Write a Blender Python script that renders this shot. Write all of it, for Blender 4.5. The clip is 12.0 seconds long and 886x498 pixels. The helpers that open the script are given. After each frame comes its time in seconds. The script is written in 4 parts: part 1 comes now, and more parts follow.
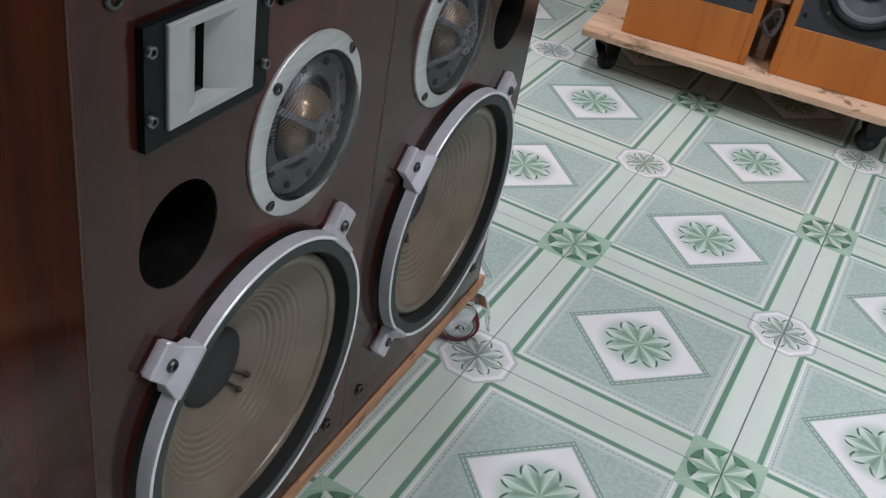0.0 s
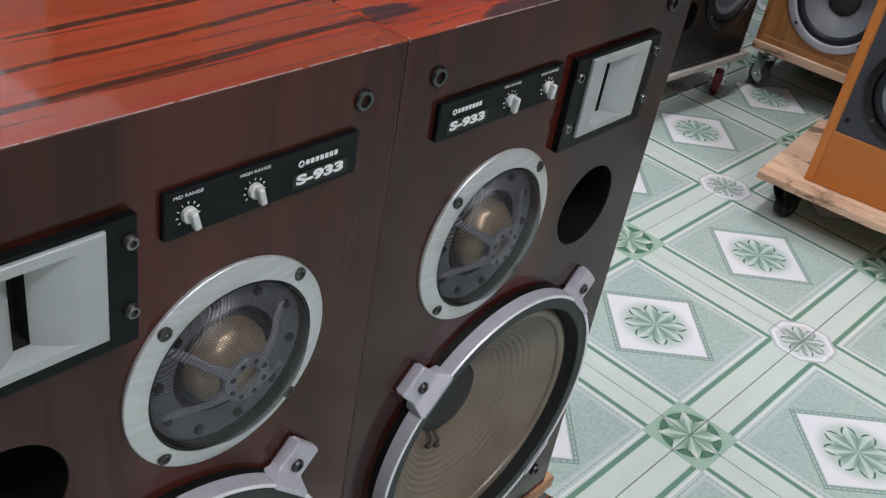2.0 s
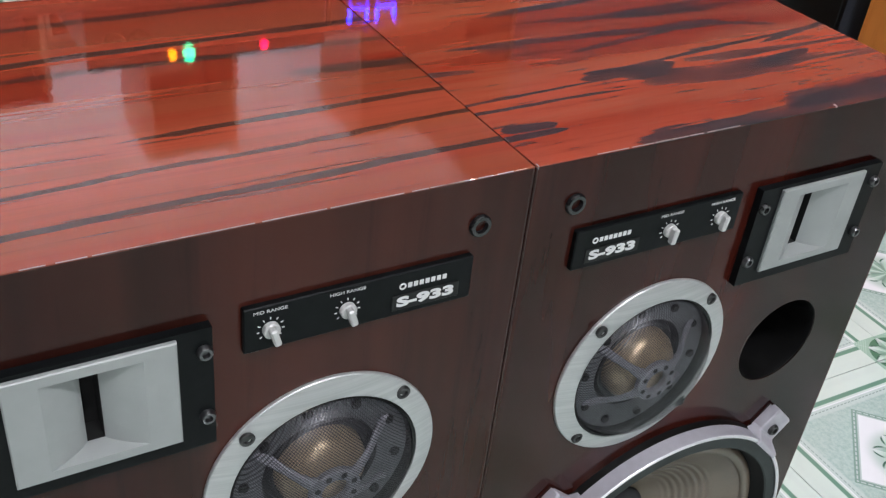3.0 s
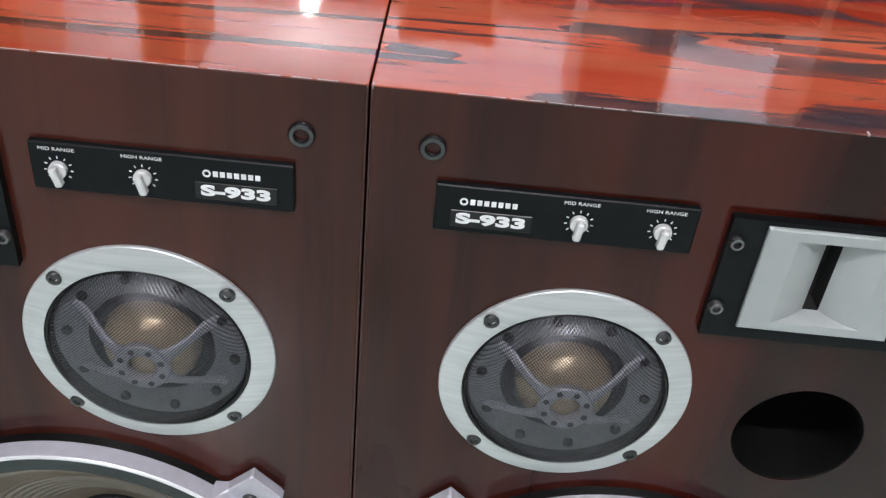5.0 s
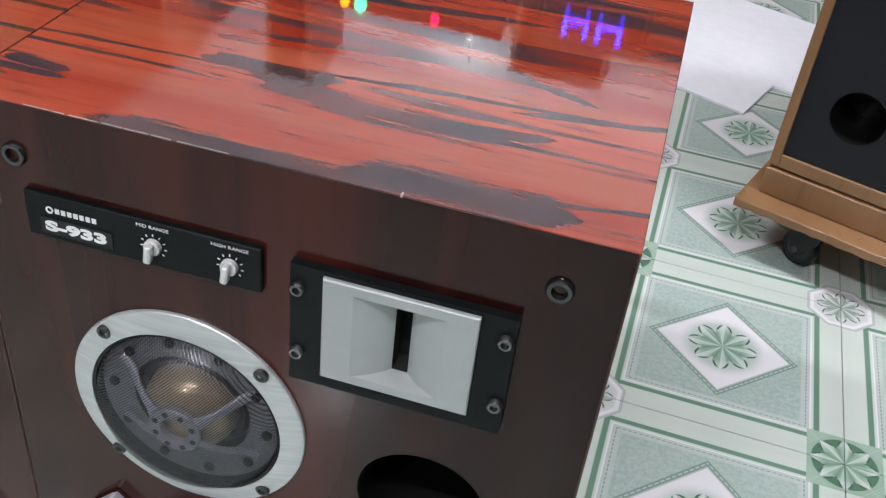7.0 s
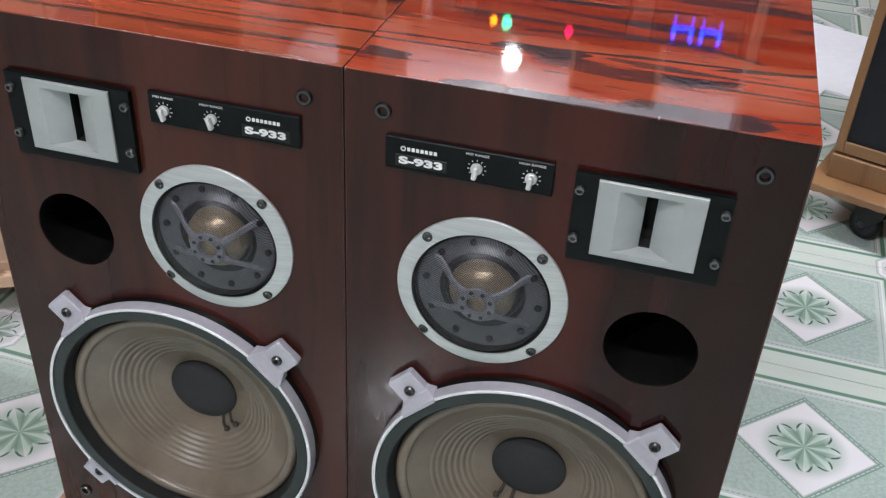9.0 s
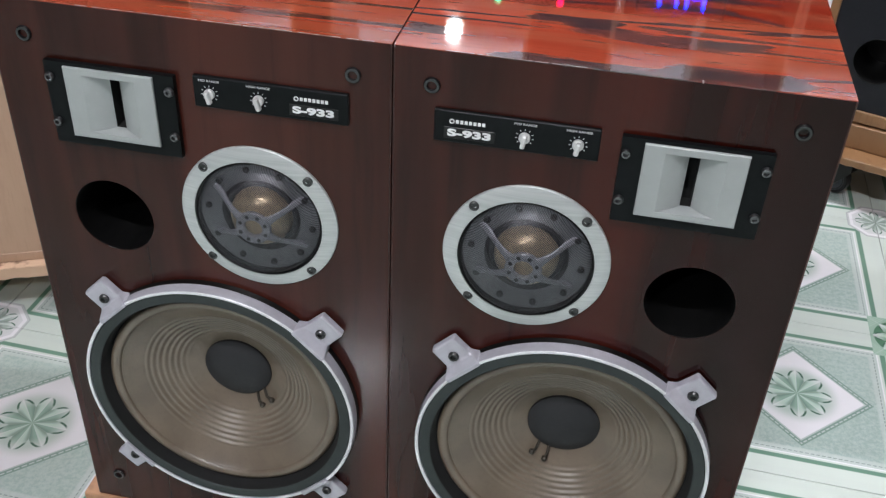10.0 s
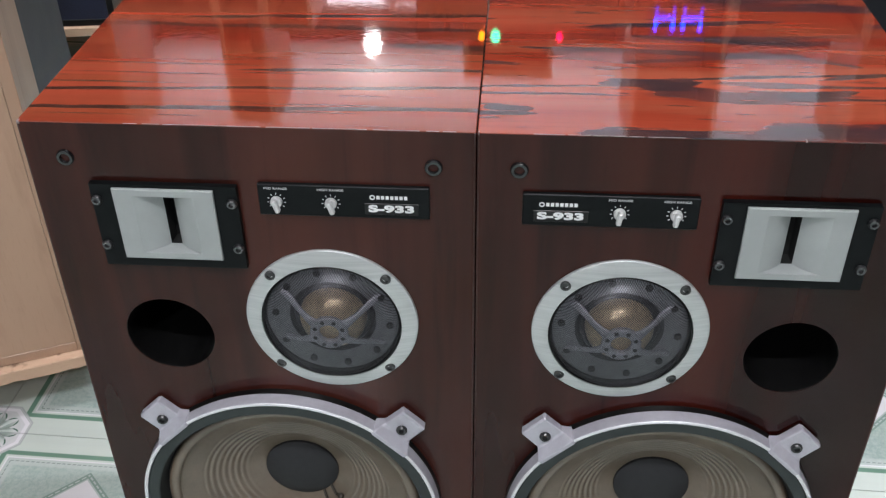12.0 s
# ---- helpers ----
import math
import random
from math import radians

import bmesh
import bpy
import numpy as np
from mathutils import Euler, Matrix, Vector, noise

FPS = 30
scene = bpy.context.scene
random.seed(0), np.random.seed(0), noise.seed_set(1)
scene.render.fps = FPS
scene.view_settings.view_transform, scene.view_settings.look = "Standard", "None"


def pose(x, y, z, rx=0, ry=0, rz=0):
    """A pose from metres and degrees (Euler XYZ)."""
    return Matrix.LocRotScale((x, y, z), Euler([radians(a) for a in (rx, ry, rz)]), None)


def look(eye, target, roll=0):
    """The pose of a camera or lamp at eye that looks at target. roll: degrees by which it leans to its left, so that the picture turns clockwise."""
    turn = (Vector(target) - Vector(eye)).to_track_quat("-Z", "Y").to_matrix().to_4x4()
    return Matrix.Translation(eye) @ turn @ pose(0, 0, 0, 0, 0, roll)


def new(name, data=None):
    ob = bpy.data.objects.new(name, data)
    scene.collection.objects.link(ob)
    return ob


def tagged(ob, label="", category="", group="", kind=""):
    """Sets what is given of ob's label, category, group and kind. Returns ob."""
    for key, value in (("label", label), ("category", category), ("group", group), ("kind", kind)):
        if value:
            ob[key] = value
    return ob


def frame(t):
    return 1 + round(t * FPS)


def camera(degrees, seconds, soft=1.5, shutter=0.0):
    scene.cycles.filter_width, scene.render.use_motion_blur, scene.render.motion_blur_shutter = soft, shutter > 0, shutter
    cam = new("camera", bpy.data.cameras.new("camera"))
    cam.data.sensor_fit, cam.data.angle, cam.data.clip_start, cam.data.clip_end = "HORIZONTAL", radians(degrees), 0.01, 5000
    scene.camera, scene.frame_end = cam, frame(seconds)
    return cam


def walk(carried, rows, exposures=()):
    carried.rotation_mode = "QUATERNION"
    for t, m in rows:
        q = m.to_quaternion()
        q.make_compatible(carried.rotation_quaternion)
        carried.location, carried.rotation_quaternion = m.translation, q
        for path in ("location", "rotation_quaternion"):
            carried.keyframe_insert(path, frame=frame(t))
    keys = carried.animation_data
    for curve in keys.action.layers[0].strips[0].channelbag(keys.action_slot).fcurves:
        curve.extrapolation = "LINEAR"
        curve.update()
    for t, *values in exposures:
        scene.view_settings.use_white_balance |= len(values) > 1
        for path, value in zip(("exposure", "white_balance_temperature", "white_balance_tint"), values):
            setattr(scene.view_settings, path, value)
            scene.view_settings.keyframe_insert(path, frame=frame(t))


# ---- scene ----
cam = camera(47.95, 12.0, soft=1.3)
PATH = [
    (0, look((-0.7717, -0.3908, 1.0096), (-0.0052, -0.0903, 0.4418), 10.76)),
    (0.5, look((-0.7491, -0.4553, 1.0657), (0.0035, -0.0974, 0.5130), 9.51)),
    (1, look((-0.7133, -0.4952, 1.0626), (0.0183, -0.0963, 0.5097), 8.76)),
    (1.5, look((-0.6046, -0.4494, 1.0620), (0.1022, -0.0018, 0.5144), 10.32)),
    (2, look((-0.4665, -0.4017, 1.0574), (0.2060, 0.0926, 0.5066), 10.83)),
    (2.5, look((-0.3812, -0.4065, 1.0810), (0.1914, 0.1883, 0.5168), 7.51)),
    (3, look((-0.3364, -0.4249, 1.1002), (0.1158, 0.2727, 0.5446), 6.62)),
    (3.2, look((-0.3181, -0.4300, 1.1029), (0.0920, 0.2905, 0.5438), 6.89)),
    (3.6, look((-0.2663, -0.4298, 1.0946), (0.0723, 0.3207, 0.5273), 7.11)),
    (4, look((-0.1794, -0.4238, 1.0727), (0.0704, 0.3512, 0.4934), 7.04)),
    (4.4, look((-0.0828, -0.4250, 1.0527), (0.0722, 0.3668, 0.4618), 6.76)),
    (4.8, look((-0.0024, -0.4467, 1.0504), (0.0637, 0.3522, 0.4526), 6.32)),
    (5, look((0.0432, -0.4726, 1.0588), (0.0506, 0.3273, 0.4587), 5.97)),
    (5.5, look((0.1794, -0.5169, 1.0796), (0.1114, 0.2809, 0.4806), 6.84)),
    (6, look((0.2872, -0.4927, 1.0868), (0.1858, 0.3012, 0.4873), 7.76)),
    (6.5, look((0.3513, -0.4379, 1.0865), (0.2171, 0.3524, 0.4888), 7.35)),
    (6.7, look((0.3638, -0.4120, 1.0896), (0.2176, 0.3776, 0.4938), 7.17)),
    (7.1, look((0.3829, -0.4183, 1.0935), (0.2132, 0.3693, 0.5018), 6.92)),
    (7.5, look((0.3980, -0.4849, 1.0986), (0.1986, 0.2998, 0.5127), 6.71)),
    (7.9, look((0.3986, -0.5748, 1.1076), (0.1743, 0.2081, 0.5278), 6.57)),
    (8.3, look((0.3740, -0.6510, 1.1235), (0.1404, 0.1330, 0.5484), 6.54)),
    (8.5, look((0.3449, -0.6917, 1.1380), (0.1129, 0.0946, 0.5654), 6.57)),
    (9, look((0.2791, -0.7378, 1.1602), (0.0801, 0.0645, 0.5974), 3.25)),
    (9.5, look((0.2174, -0.7713, 1.1600), (0.0598, 0.0408, 0.5982), 2.56)),
    (10, look((0.1887, -0.7898, 1.1700), (0.0514, 0.0121, 0.5885), 2.89)),
    (10.5, look((0.1731, -0.7944, 1.2130), (0.0785, 0.0192, 0.6393), 4.57)),
    (11, look((0.1223, -0.8007, 1.1961), (0.0499, 0.0177, 0.6260), 7.20)),
    (11.5, look((0.0707, -0.7956, 1.1891), (0.0058, 0.0234, 0.6190), 6.66)),
    (12, look((0.0284, -0.7259, 1.2054), (-0.0361, 0.0873, 0.6269), -0.70)),
]
walk(cam, PATH, [(0, -0.27), (0.5, -0.27), (1.0, -0.2), (1.5, -0.17), (2.0, -0.1), (2.5, -0.02), (3.2, 0.13), (4.8, 0.48), (5.3, 0.38), (6.0, 0.26), (8.0, 0.25), (10.5, 0.19), (12.0, 0.15)])

# ---- world and light ----
world = bpy.data.worlds.new("world")
world.use_nodes = True
world.node_tree.nodes["Background"].inputs[0].default_value = (0.75, 0.85, 1.0, 1)
world.node_tree.nodes["Background"].inputs[1].default_value = 0.02
scene.world = world
ROOM_X0, ROOM_X1, ROOM_Y0, ROOM_Y1, ROOM_Z = -3.4, 3.4, -5.4, 8.2, 4.3
# unseen tubes, added where the floor and the fronts need light
TUBES = [(0.1, -1.8, 3.85), (1.4, 0.6, 3.85), (-1.5, 1.5, 3.85)]
TUBE_POWER = [58, 42, 44]
BULB_AT, BULB_POWER = (-1.25, -4.35, 3.85), 70


def area(name, place, size, power, color):
    data = bpy.data.lights.new(name, "AREA")
    data.shape, data.size, data.size_y = "RECTANGLE", size[0], size[1]
    data.energy, data.color = power, color
    ob = new(name, data)
    ob.matrix_world = pose(*place)
    return ob


for (x, y, z), watts in zip(TUBES, TUBE_POWER):
    area("added_tube_light", (x, y, z - 0.06), (1.2, 0.05), watts, (0.965, 0.97, 1.045))
area("bulb_light", (BULB_AT[0], BULB_AT[1], BULB_AT[2] - 0.15), (0.24, 0.24), BULB_POWER, (0.965, 0.97, 1.045))


# ---- node arithmetic ----
class E:
    """A value in a node tree, with arithmetic."""
    tree = None

    def __init__(self, socket):
        self.s = socket

    @staticmethod
    def m(op, *args, clamp=False):
        n = E.tree.nodes.new("ShaderNodeMath")
        n.operation, n.use_clamp = op, clamp
        for i, a in enumerate(args):
            if isinstance(a, E):
                E.tree.links.new(a.s, n.inputs[i])
            else:
                n.inputs[i].default_value = a
        return E(n.outputs[0])

    def __add__(self, o): return E.m("ADD", self, o)
    def __radd__(self, o): return E.m("ADD", self, o)
    def __sub__(self, o): return E.m("SUBTRACT", self, o)
    def __rsub__(self, o): return E.m("SUBTRACT", o, self)
    def __mul__(self, o): return E.m("MULTIPLY", self, o)
    def __rmul__(self, o): return E.m("MULTIPLY", self, o)
    def __truediv__(self, o): return E.m("DIVIDE", self, o)
    def abs(self): return E.m("ABSOLUTE", self)
    def max(self, o): return E.m("MAXIMUM", self, o)
    def min(self, o): return E.m("MINIMUM", self, o)
    def pow(self, o): return E.m("POWER", self, o)

    def step(self, lo, hi):
        """0 below lo, 1 above hi, smooth between."""
        n = E.tree.nodes.new("ShaderNodeMapRange")
        n.interpolation_type = "SMOOTHSTEP"
        E.tree.links.new(self.s, n.inputs[0])
        n.inputs[1].default_value, n.inputs[2].default_value = (lo, hi) if lo < hi else (hi, lo)
        n.inputs[3].default_value, n.inputs[4].default_value = (0, 1) if lo < hi else (1, 0)
        return E(n.outputs[0])

    def band(self, a, b, soft):
        return self.step(a - soft, a + soft) * self.step(b + soft, b - soft)


def mix(fac, a, b):
    n = E.tree.nodes.new("ShaderNodeMix")
    n.data_type = "RGBA"
    for i, v in ((0, fac), (6, a), (7, b)):
        if isinstance(v, E):
            E.tree.links.new(v.s, n.inputs[i])
        elif i == 0:
            n.inputs[i].default_value = v
        else:
            n.inputs[i].default_value = (*v, 1)
    return E(n.outputs[2])


def coords(kind="Object", scale=(1, 1, 1), shift=(0, 0, 0), turn=(0, 0, 0)):
    t = E.tree.nodes.new("ShaderNodeTexCoord")
    mp = E.tree.nodes.new("ShaderNodeMapping")
    mp.inputs[1].default_value, mp.inputs[2].default_value, mp.inputs[3].default_value = shift, turn, scale
    E.tree.links.new(t.outputs[kind], mp.inputs[0])
    return mp.outputs[0]


def by_object(vec, spread=20.0):
    """Moves the texture by the object's random number."""
    info = E.tree.nodes.new("ShaderNodeObjectInfo")
    a = E.tree.nodes.new("ShaderNodeVectorMath")
    a.operation = "ADD"
    E.tree.links.new(vec, a.inputs[0])
    E.tree.links.new((E(info.outputs["Random"]) * spread).s, a.inputs[1])
    return a.outputs[0]


def tex_noise(vec, scale, detail=4.0, rough=0.55, distort=0.0):
    n = E.tree.nodes.new("ShaderNodeTexNoise")
    E.tree.links.new(vec, n.inputs["Vector"])
    n.inputs["Scale"].default_value, n.inputs["Detail"].default_value = scale, detail
    n.inputs["Roughness"].default_value, n.inputs["Distortion"].default_value = rough, distort
    return E(n.outputs[0])


def xyz(vec):
    n = E.tree.nodes.new("ShaderNodeSeparateXYZ")
    E.tree.links.new(vec, n.inputs[0])
    return [E(o) for o in n.outputs]


def material(name, build):
    m = bpy.data.materials.new(name)
    m.use_nodes = True
    E.tree = m.node_tree
    b = m.node_tree.nodes["Principled BSDF"]
    for key, v in build().items():
        sock = b.inputs[key]
        if isinstance(v, E):
            m.node_tree.links.new(v.s, sock)
        elif isinstance(v, tuple):
            sock.default_value = (*v, 1)
        else:
            sock.default_value = v
    return m


def bump(height, strength, dist=0.002):
    n = E.tree.nodes.new("ShaderNodeBump")
    n.inputs["Strength"].default_value, n.inputs["Distance"].default_value = strength, dist
    E.tree.links.new(height.s, n.inputs["Height"])
    return E(n.outputs[0])


def plain(name, color, rough=0.5, metal=0.0, vary=0.15, grain=60.0, relief=0.05, coat=0.0, spec=0.5):
    """A painted, plastic or metal surface with fine grain and soft blotches."""
    def build():
        c = by_object(coords())
        fine, wide = tex_noise(c, grain), tex_noise(c, grain / 12, 3)
        k = fine * 0.5 + wide * 0.5
        dark = tuple(v * (1 - vary) for v in color)
        light = tuple(min(1, v * (1 + vary)) for v in color)
        return {"Base Color": mix(k.step(0.3, 0.7), dark, light), "Roughness": rough + (wide - 0.5) * 0.15,
                "Metallic": metal, "Normal": bump(fine, relief, 0.001), "Coat Weight": coat, "Coat Roughness": 0.05,
                "Specular IOR Level": spec}
    return material(name, build)


# ---- materials ----
def rosewood(stretch, shift, black, name, finer=0.0, tone=1.0, ior=1.68, brown=0.0, veins=(), tan_col=(0.19, 0.050, 0.022), ink_col=(0.026, 0.020, 0.024)):
    """Glossy red rosewood veneer with black heart streaks."""
    def build():
        c = coords("Object", stretch, shift)
        warp = tex_noise(c, 0.9, 3)
        streak = tex_noise(c, 1.6, 3.5, 0.5, 0.5)
        fine = tex_noise(coords("Object", tuple(v * 3.2 for v in stretch), shift), 2.4, 5, 0.6)
        hue = tex_noise(c, 0.7, 2)
        red = mix(hue.step(0.35, 0.65), tuple(v * tone for v in (0.25, 0.024, 0.011)), tuple(v * tone for v in (0.39, 0.070, 0.035)))
        red = mix(fine.step(0.48, 0.75) * (0.45 + finer), red, (0.12, 0.016, 0.010))
        if brown:
            tan = tex_noise(coords("Object", stretch, (shift[0] + 5, shift[1] + 3, 0)), 1.9, 5, 0.6, 0.3)
            red = mix(tan.step(0.52 - 0.16 * brown, 0.60) * brown, red, tan_col)
        ink = streak.step(black, black + 0.05) * (0.72 + 0.28 * fine.step(0.4, 0.6))
        thin = fine.step(0.61, 0.67) * (0.35 + finer)
        if veins:
            px, py, _ = xyz(coords())
            rag = tex_noise(coords("Object", (14, 260, 1), shift), 1.0, 6, 0.68)
            wob = py + (tex_noise(coords("Object", (9, 20, 1), shift), 1.0, 2) - 0.5) * 0.008
            for xa, xb, ya, yb, half in veins:
                u = (px - xa) / (xb - xa)
                taper = (u * (1.0 - u) * 7.0).max(0.0).min(1.0)
                gap = (wob - (u * (yb - ya) + ya)).abs() / half
                ink = ink.max((gap - taper * (rag * 2.3 - 0.25) + 0.15).step(0.2, -0.2) * taper.step(0.0, 0.1) * (0.8 + 0.2 * fine.step(0.35, 0.6)))
        col = mix(ink.max(thin), red, ink_col)
        fleck = tex_noise(coords("Object", tuple(v * 9 for v in stretch), shift), 5.0, 2)
        return {"Base Color": mix(fleck.step(0.6, 0.75) * 0.25, col, (0.2 * tone, 0.05 * tone, 0.03 * tone)), "Roughness": 0.35 + warp * 0.1,
                "Specular IOR Level": 0.0, "Coat Weight": 1.0, "Coat Roughness": 0.04, "Coat IOR": ior,
                "Coat Normal": bump(tex_noise(coords(), 130, 3), 0.013, 0.002)}
    return material(name, build)


VEINS_A = [(-0.30, 0.30, 0.024, 0.043, 0.0042), (-0.30, 0.30, 0.058, 0.086, 0.0032), (-0.04, 0.23, 0.109, 0.119, 0.0038), (-0.26, 0.26, 0.213, 0.209, 0.0050),
           (0.09, 0.23, 0.172, 0.163, 0.0090), (-0.14, 0.26, 0.232, 0.251, 0.0050), (-0.16, 0.22, 0.288, 0.312, 0.0050)]
VEINS_B = [(-0.24, -0.05, 0.086, 0.093, 0.0022), (-0.095, 0.004, 0.097, 0.102, 0.0135), (-0.04, 0.22, 0.105, 0.135, 0.0030), (0.10, 0.24, 0.113, 0.142, 0.0045),
           (-0.08, 0.07, 0.142, 0.161, 0.0042), (0.025, 0.108, 0.160, 0.165, 0.0090), (0.080, 0.155, 0.165, 0.142, 0.0040), (-0.12, 0.065, 0.003, 0.006, 0.0130),
           (0.025, 0.168, 0.013, 0.015, 0.0190), (0.09, 0.23, 0.014, 0.042, 0.0026), (0.06, 0.138, 0.077, 0.091, 0.0080), (-0.195, -0.148, 0.047, 0.045, 0.0055),
           (-0.17, 0.12, 0.173, 0.160, 0.0062), (-0.26, -0.05, 0.073, 0.073, 0.0030), (-0.22, -0.145, 0.036, 0.037, 0.0045), (-0.11, 0.11, 0.224, 0.247, 0.0065)]
TOP_A = rosewood((0.5, 22, 22), (3.1, 1.2, 0), 0.68, "rosewood_streaked", 0.12, 0.66, 1.95, 0.6, VEINS_A, (0.190, 0.044, 0.020), (0.040, 0.018, 0.014))
TOP_B = rosewood((1.5, 17, 17), (7.7, 4.15, 0), 0.60, "rosewood_blotched", 0.14, 0.72, 1.88, 0.45, VEINS_B, (0.23, 0.066, 0.034))


# side panels: a much darker red than the top
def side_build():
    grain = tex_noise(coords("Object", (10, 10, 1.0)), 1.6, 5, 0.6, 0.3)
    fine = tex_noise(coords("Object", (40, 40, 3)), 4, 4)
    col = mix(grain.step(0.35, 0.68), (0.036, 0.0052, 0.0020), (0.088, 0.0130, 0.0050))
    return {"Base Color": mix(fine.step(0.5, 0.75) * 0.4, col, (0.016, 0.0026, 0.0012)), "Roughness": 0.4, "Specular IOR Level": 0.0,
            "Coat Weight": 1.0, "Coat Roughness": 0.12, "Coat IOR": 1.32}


SIDE = material("dark_red_side", side_build)
EDGE = plain("red_veneer_edge", (0.042, 0.0085, 0.0050), 0.3, 0.0, 0.35, 50, 0.05, 0.3)


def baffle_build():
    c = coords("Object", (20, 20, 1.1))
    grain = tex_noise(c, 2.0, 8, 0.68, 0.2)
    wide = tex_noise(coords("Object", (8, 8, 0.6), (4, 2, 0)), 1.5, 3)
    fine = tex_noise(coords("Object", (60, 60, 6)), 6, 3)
    # veneer tones across the pair, with uneven reflections painted in as steps
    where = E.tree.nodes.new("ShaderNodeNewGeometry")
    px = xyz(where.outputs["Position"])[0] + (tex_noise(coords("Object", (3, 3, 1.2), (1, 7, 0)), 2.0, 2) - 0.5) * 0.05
    patch = px.band(-0.215, -0.105, 0.045) * 0.10 + px.band(0.105, 0.215, 0.045) * 0.08 - px.step(0.20, 0.30) * 0.12
    shade = (wide * 0.8 + 0.10 + patch).step(0.31, 0.68)
    # lighter brown left half carries the lamp's hazy reflection as colour
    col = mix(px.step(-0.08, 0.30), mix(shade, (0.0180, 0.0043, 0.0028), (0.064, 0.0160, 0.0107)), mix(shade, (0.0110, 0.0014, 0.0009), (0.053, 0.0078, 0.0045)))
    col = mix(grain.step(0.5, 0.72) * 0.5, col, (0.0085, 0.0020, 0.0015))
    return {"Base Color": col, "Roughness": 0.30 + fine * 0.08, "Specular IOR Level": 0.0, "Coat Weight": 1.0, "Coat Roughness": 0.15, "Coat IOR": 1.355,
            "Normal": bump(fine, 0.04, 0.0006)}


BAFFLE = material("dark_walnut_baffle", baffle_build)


def brushed_build():
    c = coords("Object", (4, 60, 400))
    g = tex_noise(c, 1.5, 3)
    return {"Base Color": mix(g.step(0.3, 0.7), (0.52, 0.54, 0.535), (0.62, 0.635, 0.63)), "Metallic": 0.55, "Roughness": 0.42 + g * 0.12,
            "Normal": bump(g, 0.03, 0.0005)}


BRUSHED = material("brushed_silver", brushed_build)
SILVER = plain("silver_paint", (0.62, 0.62, 0.64), 0.38, 0.45, 0.06, 90)
ALU = plain("cast_aluminium", (0.50, 0.49, 0.54), 0.52, 0.25, 0.08, 120, 0.12)
LIP = plain("machined_lip", (0.82, 0.82, 0.84), 0.36, 0.3, 0.04, 120)
HORN = plain("pale_metal_horn", (0.365, 0.388, 0.380), 0.42, 0.1, 0.05, 60)
PLATE = plain("black_satin_plate", (0.0050, 0.0062, 0.0068), 0.40, 0.0, 0.25, 120, 0.08, 0.0, 0.13)
BLACK = plain("black_plastic", (0.005, 0.005, 0.005), 0.32, 0.0, 0.3, 80, 0.05, 0.0, 0.35)
SOCKET = plain("glossy_black_moulding", (0.012, 0.012, 0.013), 0.16, 0.0, 0.2, 80, 0.03, 0.0, 0.8)
VOID = plain("flat_black", (0.004, 0.004, 0.004), 0.9, 0.0, 0.3, 80)
RUBBER = plain("dark_gasket", (0.024, 0.032, 0.031), 0.62, 0.0, 0.2, 90, 0.2)
SCREW = plain("dark_steel_screw", (0.075, 0.075, 0.075), 0.33, 0.75, 0.3, 200)
CHROME = plain("chrome", (0.72, 0.74, 0.76), 0.12, 1.0, 0.08, 40)
STEEL = plain("zinc_steel", (0.17, 0.17, 0.175), 0.3, 0.9, 0.15, 60)
RED_WHEEL = plain("red_polyurethane", (0.125, 0.011, 0.026), 0.4, 0.0, 0.2, 40)
GREY_FLANGE = plain("grey_flange", (0.245, 0.252, 0.275), 0.5, 0.3, 0.2, 120)
BRACKET = plain("grey_bracket", (0.42, 0.415, 0.47), 0.45, 0.4, 0.15, 120)
DOME = plain("bronze_dome", (0.64, 0.49, 0.33), 0.30, 0.45, 0.2, 90)
CAP = plain("dust_cap", (0.014, 0.014, 0.016), 0.62, 0.0, 0.25, 140, 0.15)
PRINT = plain("white_print", (0.80, 0.80, 0.80), 0.5, 0.0, 0.03)
KNOB = plain("pale_knob", (0.62, 0.62, 0.61), 0.35, 0.1, 0.05)
WIRE = plain("tinsel_wire", (0.035, 0.028, 0.02), 0.5, 0.2, 0.2)
BARE = plain("bare_chipboard", (0.25, 0.21, 0.20), 0.8, 0.0, 0.2, 200)


def cone_build():
    x, y, z = xyz(coords())
    r = (x * x + z * z).pow(0.5)
    n = tex_noise(coords(), 240, 3)
    w = tex_noise(coords(), 18, 3)
    col = mix(w.step(0.3, 0.7), (0.120, 0.090, 0.062), (0.166, 0.128, 0.091))
    col = mix(n.step(0.5, 0.8) * 0.35, col, (0.09, 0.068, 0.045))
    return {"Base Color": col, "Roughness": 0.36, "Specular IOR Level": 0.85, "Normal": bump(n, 0.10, 0.0006)}


CONE = material("coated_paper_cone", cone_build)


def mesh_build():
    x, y, z = xyz(coords())
    p = 0.0022
    wave = lambda v: (E.m("FRACT", v / p) - 0.5).abs()
    hole = wave(x + z).step(0.455, 0.395) * wave(x - z).step(0.455, 0.395)
    return {"Base Color": (0.075, 0.075, 0.083), "Metallic": 0.5, "Roughness": 0.36, "Alpha": 1.0 - hole * 0.97}


MESH = material("fine_wire_mesh", mesh_build)


